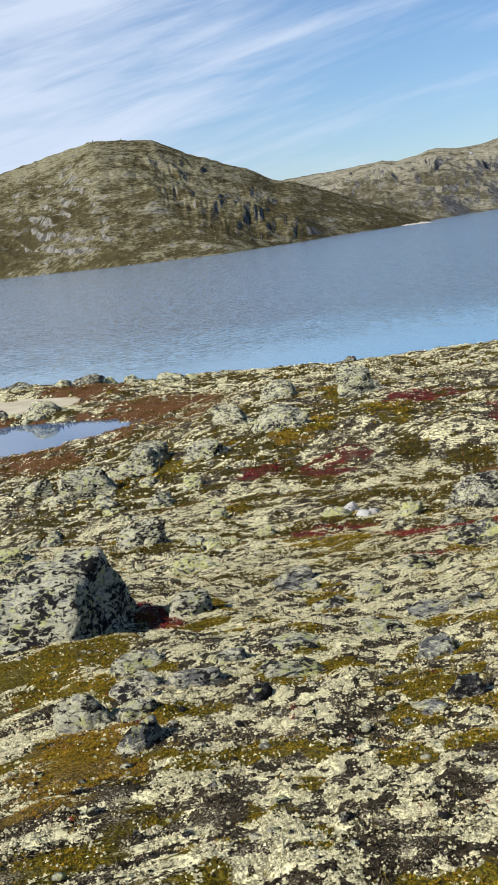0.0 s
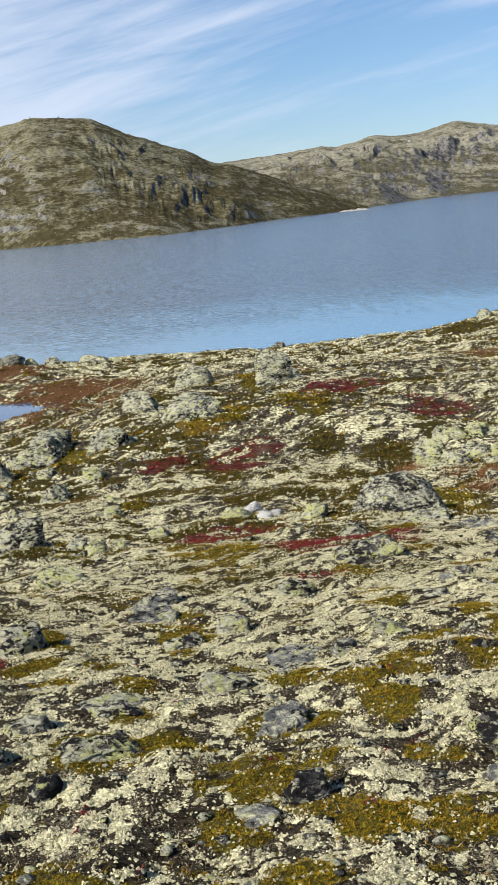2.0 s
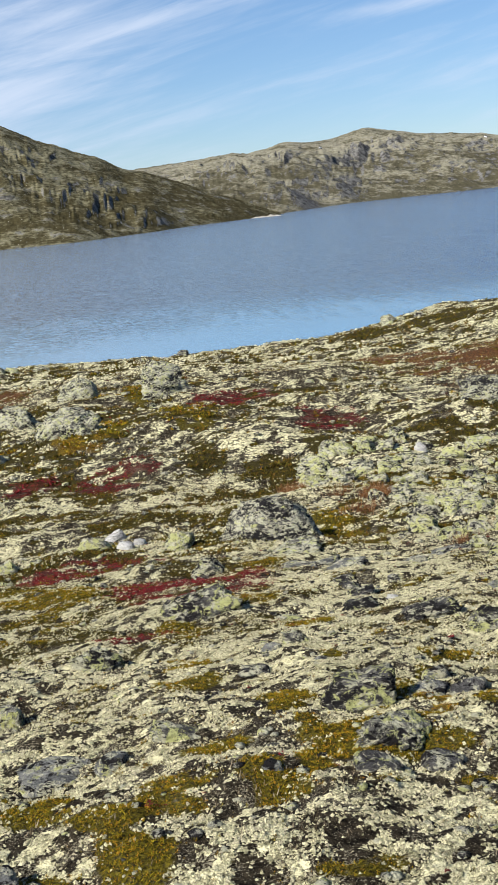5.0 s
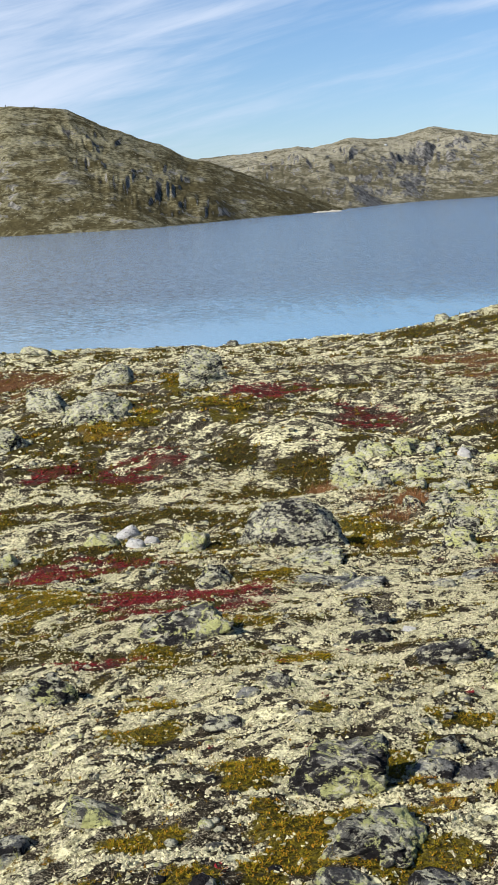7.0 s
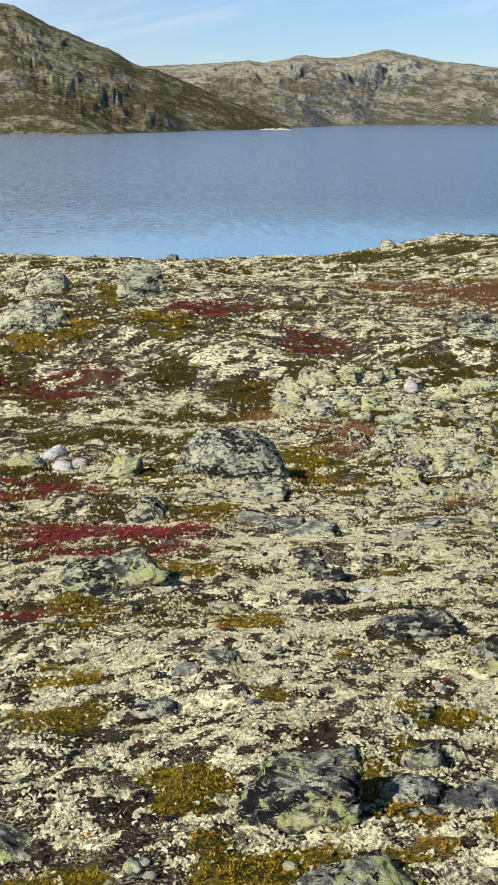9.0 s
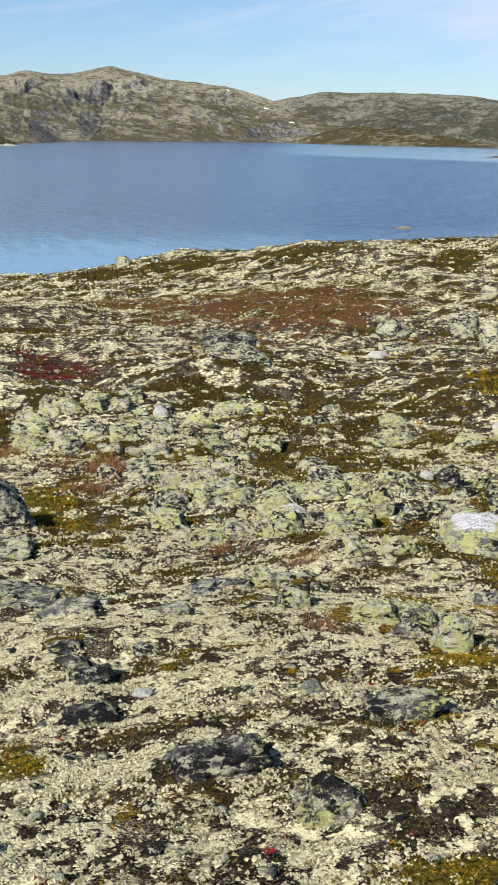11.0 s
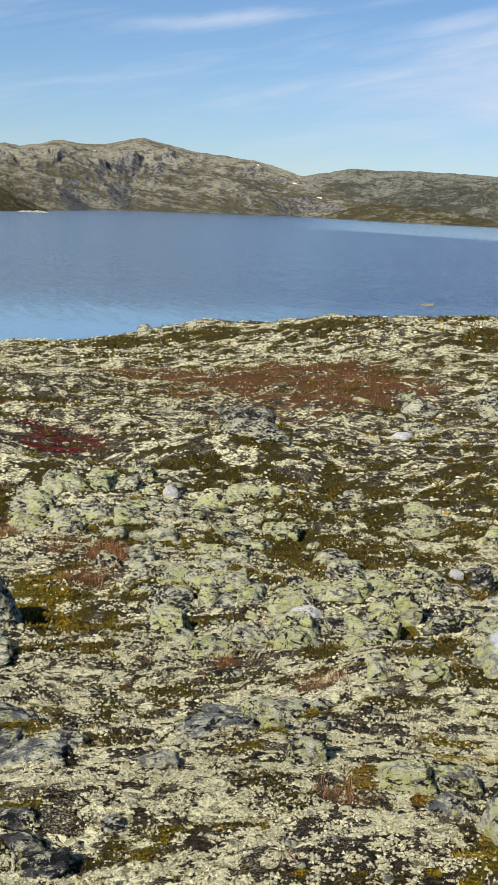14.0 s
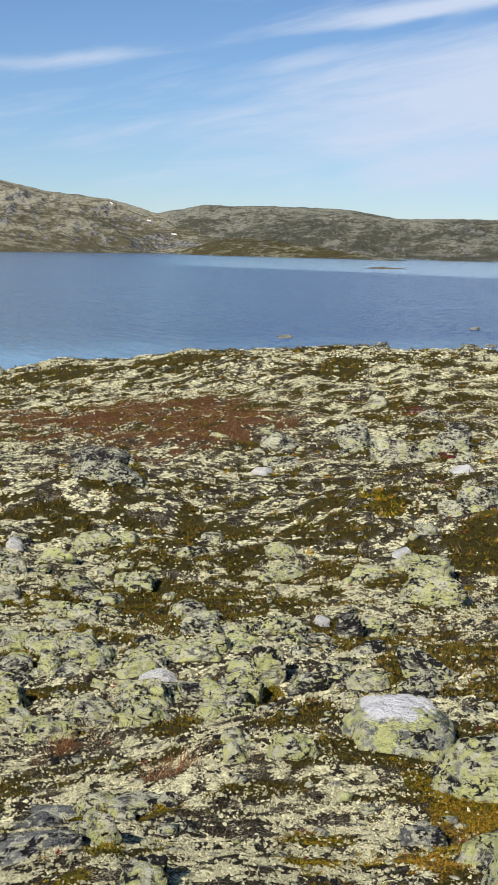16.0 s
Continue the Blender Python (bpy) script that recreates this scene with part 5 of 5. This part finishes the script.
# ---- plants ----
def within(x, y):
    """The stretch of slope that the walk looks over."""
    return (x > 0.1 - 0.23 * (y + 0.2) - 0.3) & (x < np.maximum(1.75 + 0.36 * (y - 3), 2.3 + 0.84 * (y - 6.5)) + 0.3)


def spread(density, near, far, seed):
    """Random places on the slope, so many a square metre, between two distances from the walk."""
    rng = np.random.default_rng(seed)
    low, high = -0.28 * far - 1, 0.95 * far + 4
    count = int(density * (high - low) * (far + 5.5))
    x, y = rng.uniform(low, high, count), rng.uniform(2.5, far + 7.5, count)
    q = from_walk(x, y)
    keep = within(x, y) & (q >= near) & (q < far)
    return x[keep], y[keep], rng


def tufts(x, y, size, blades, style, rng):
    """Corners and faces of small leaves, branches or cushions, gathered in tufts."""
    n = len(x)
    z = turf_z(x, y) + 0.002
    at = np.stack([x, y, z], -1)[:, None, :]
    size = np.asarray(size).reshape(-1, 1, 1) * np.ones((n, 1, 1))
    turn = rng.uniform(0, 2 * np.pi, (n, blades))
    ring = np.stack([np.cos(turn), np.sin(turn), 0 * turn], -1)
    if style == "cushion":
        # a knobbly mound: a crown and a ragged rim
        angle = np.linspace(0, 2 * np.pi, 6)[None, :5] + rng.uniform(-0.35, 0.35, (n, 5)) + rng.uniform(0, 2, (n, 1))
        out = rng.uniform(0.55, 1.4, (n, 5))
        rim = np.stack([out * np.cos(angle), out * np.sin(angle), rng.uniform(-0.3, 0.15, (n, 5))], -1)
        crown = np.stack([rng.uniform(-0.35, 0.35, n), rng.uniform(-0.35, 0.35, n), rng.uniform(0.35, 0.9, n)], -1)[:, None, :]
        k = np.arange(5)
        mound = np.stack([0 * k, 1 + k, 1 + (k + 1) % 5], -1)
        verts = (at + size * np.concatenate([crown, rim], 1)).reshape(-1, 3)
        return verts, (mound[None] + 6 * np.arange(n)[:, None, None]).reshape(-1, 3)
    elif style == "knob":
        # a small upright granule with three sides
        angle = np.linspace(0, 2 * np.pi, 4)[None, :3] + rng.uniform(-0.45, 0.45, (n, 3)) + rng.uniform(0, 2, (n, 1))
        out = rng.uniform(0.75, 1.6, (n, 3))
        rim = np.stack([out * np.cos(angle), out * np.sin(angle), rng.uniform(-0.5, 0.1, (n, 3))], -1)
        crown = np.stack([rng.uniform(-0.5, 0.5, n), rng.uniform(-0.5, 0.5, n), rng.uniform(0.4, 1.25, n)], -1)[:, None, :]
        k = np.arange(3)
        sides = np.stack([0 * k, 1 + k, 1 + (k + 1) % 3], -1)
        verts = (at + size * np.concatenate([crown, rim], 1)).reshape(-1, 3)
        return verts, (sides[None] + 4 * np.arange(n)[:, None, None]).reshape(-1, 3)
    elif style == "leaf":
        middle = ring * np.sqrt(rng.uniform(0, 1, (n, blades, 1))) + (0, 0, 1) * rng.uniform(0.1, 0.75, (n, blades, 1))
        corners = middle[:, :, None, :] + 0.36 * rng.normal(size=(n, blades, 3, 3)) * (1, 1, 0.45)
    else:
        foot = ring * np.sqrt(rng.uniform(0, 1, (n, blades, 1)))
        reach, thin = {"spike": (0.75, 0.26), "twig": (0.9, 0.09), "blade": (1.5, 0.03)}[style]
        tip = foot * 1.25 + rng.normal(size=(n, blades, 3)) * (0.45, 0.45, 0.15) + (0, 0, 1) * rng.uniform(0.4, 1.0, (n, blades, 1)) * reach
        side = np.stack([-np.sin(turn), np.cos(turn), 0 * turn], -1) * thin
        corners = np.stack([foot - side, foot + side, tip], 2)
    verts = (at[:, :, None, :] + size[..., None] * corners).reshape(-1, 3)
    return verts, np.arange(len(verts)).reshape(-1, 3)


def grow(name, kind, plan, mat, label, category, strew=0.0, share=1.0):
    """One kind of plant over the whole slope. plan: rows of style, how many a square metre, near, far, size, blades."""
    verts, faces, count = [], [], 0
    for k, (style, density, near, far, size, blades) in enumerate(plan):
        x, y, rng = spread(density, near, far, hash_name(name) + k)
        weight = covers(x, y)[kind] * share + strew * (fbm(x * 3.1, y * 3.1, 2, 57) > 0.15)
        keep = rng.uniform(0, 1, len(x)) < weight
        x, y = x[keep], y[keep]
        corners, sides = tufts(x, y, size * rng.uniform(0.5, 1.45, len(x)), blades, style, rng)
        verts.append(corners)
        faces.append(sides + count)
        count += len(corners)
    ob = sheet(name, np.concatenate(verts), np.concatenate(faces), mat, kind == "lichen")
    return tagged(ob, label, category, kind="stuff")


def hash_name(name):
    return sum(ord(c) * (k + 7) for k, c in enumerate(name)) % 100000


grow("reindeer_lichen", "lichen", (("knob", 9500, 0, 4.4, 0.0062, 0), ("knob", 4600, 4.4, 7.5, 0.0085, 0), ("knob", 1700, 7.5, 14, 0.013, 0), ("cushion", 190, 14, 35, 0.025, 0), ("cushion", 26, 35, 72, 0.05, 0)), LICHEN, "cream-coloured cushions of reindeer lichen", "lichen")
grow("crowberry_moss", "moss", (("spike", 5600, 0, 4, 0.0072, 8), ("spike", 2900, 4, 7, 0.010, 7), ("spike", 460, 7, 14, 0.026, 10), ("spike", 70, 14, 35, 0.06, 9), ("spike", 10, 35, 60, 0.13, 7)), MOSS, "olive-green mats of crowberry and moss", "moss", strew=0.02)
grow("dark_heath", "heath", (("spike", 2000, 0, 4, 0.010, 8), ("spike", 1200, 4, 7, 0.014, 6), ("spike", 340, 7, 14, 0.032, 8), ("spike", 64, 14, 35, 0.06, 6), ("spike", 10, 35, 70, 0.13, 6)), HEATH, "dark brown-green mats of low heath shrubs", "heath", strew=0.03)
grow("red_bearberry", "red", (("leaf", 1500, 0, 4, 0.014, 10), ("leaf", 1000, 4, 8, 0.018, 10), ("leaf", 600, 8, 14, 0.022, 10), ("leaf", 200, 14, 32, 0.04, 9)), RED, "wine-red autumn leaves of alpine bearberry", "bearberry", strew=0.006, share=0.95)
grow("rusty_dwarf_birch", "rust", (("spike", 4200, 0, 4, 0.0085, 9), ("spike", 2400, 4, 7, 0.012, 8), ("spike", 500, 7, 14, 0.026, 10), ("spike", 100, 14, 32, 0.055, 8)), RUST, "rust-yellow low dwarf birch and moss", "dwarf birch", strew=0.004, share=0.8)
grow("brown_sedge_bog", "brown", (("twig", 600, 4, 14, 0.03, 10), ("twig", 90, 14, 50, 0.07, 6)), BOG, "dark brown matted sedge of a small bog", "sedge")
grow("dry_sedge", "sedge", (("blade", 420, 2, 5.5, 0.035, 14), ("blade", 380, 5.5, 9, 0.055, 14), ("blade", 320, 9, 16, 0.1, 14), ("blade", 40, 26, 45, 0.13, 10)), SEDGE, "dry rust-brown tufts of sedge grass", "sedge", share=0.7)
grow("heather_twigs", "gaps", (("twig", 900, 0, 4, 0.02, 6), ("twig", 500, 4, 7, 0.026, 6), ("twig", 260, 7, 14, 0.034, 6), ("twig", 50, 14, 32, 0.07, 5)), TWIG, "grey-brown dry heather twigs among the lichen", "heather", strew=0.09, share=0.6)


def gravel():
    """Loose small stones strewn in the lichen."""
    places, corners = [], []
    for k, (density, near, far, low, high) in enumerate(((24, 0, 5, 0.008, 0.034), (11, 5, 12, 0.012, 0.06), (2.2, 12, 20, 0.025, 0.09), (0.5, 20, 45, 0.04, 0.15))):
        x, y, rng = spread(density, near, far, 900 + k)
        verts, faces = SPHERES[1]
        count = sum(len(place) for place in places)
        for px, py in zip(x, y):
            size = rng.uniform(low, high)
            body = convex(verts, 24, rng, 7) * (size, size * rng.uniform(0.6, 1), size * rng.uniform(0.35, 0.6))
            t = rng.uniform(0, 6.28)
            body = body @ np.array([[math.cos(t), math.sin(t), 0], [-math.sin(t), math.cos(t), 0], [0, 0, 1]])
            corners.append(faces + count)
            count += len(verts)
            places.append(body + (px, py, float(turf_z(np.array(px), np.array(py))) + 0.15 * size))
    ob = sheet("gravel", np.concatenate(places), np.concatenate(corners), ROCK["grey"])
    return tagged(ob, "loose small grey stones among the lichen", "stones", kind="stuff")


gravel()
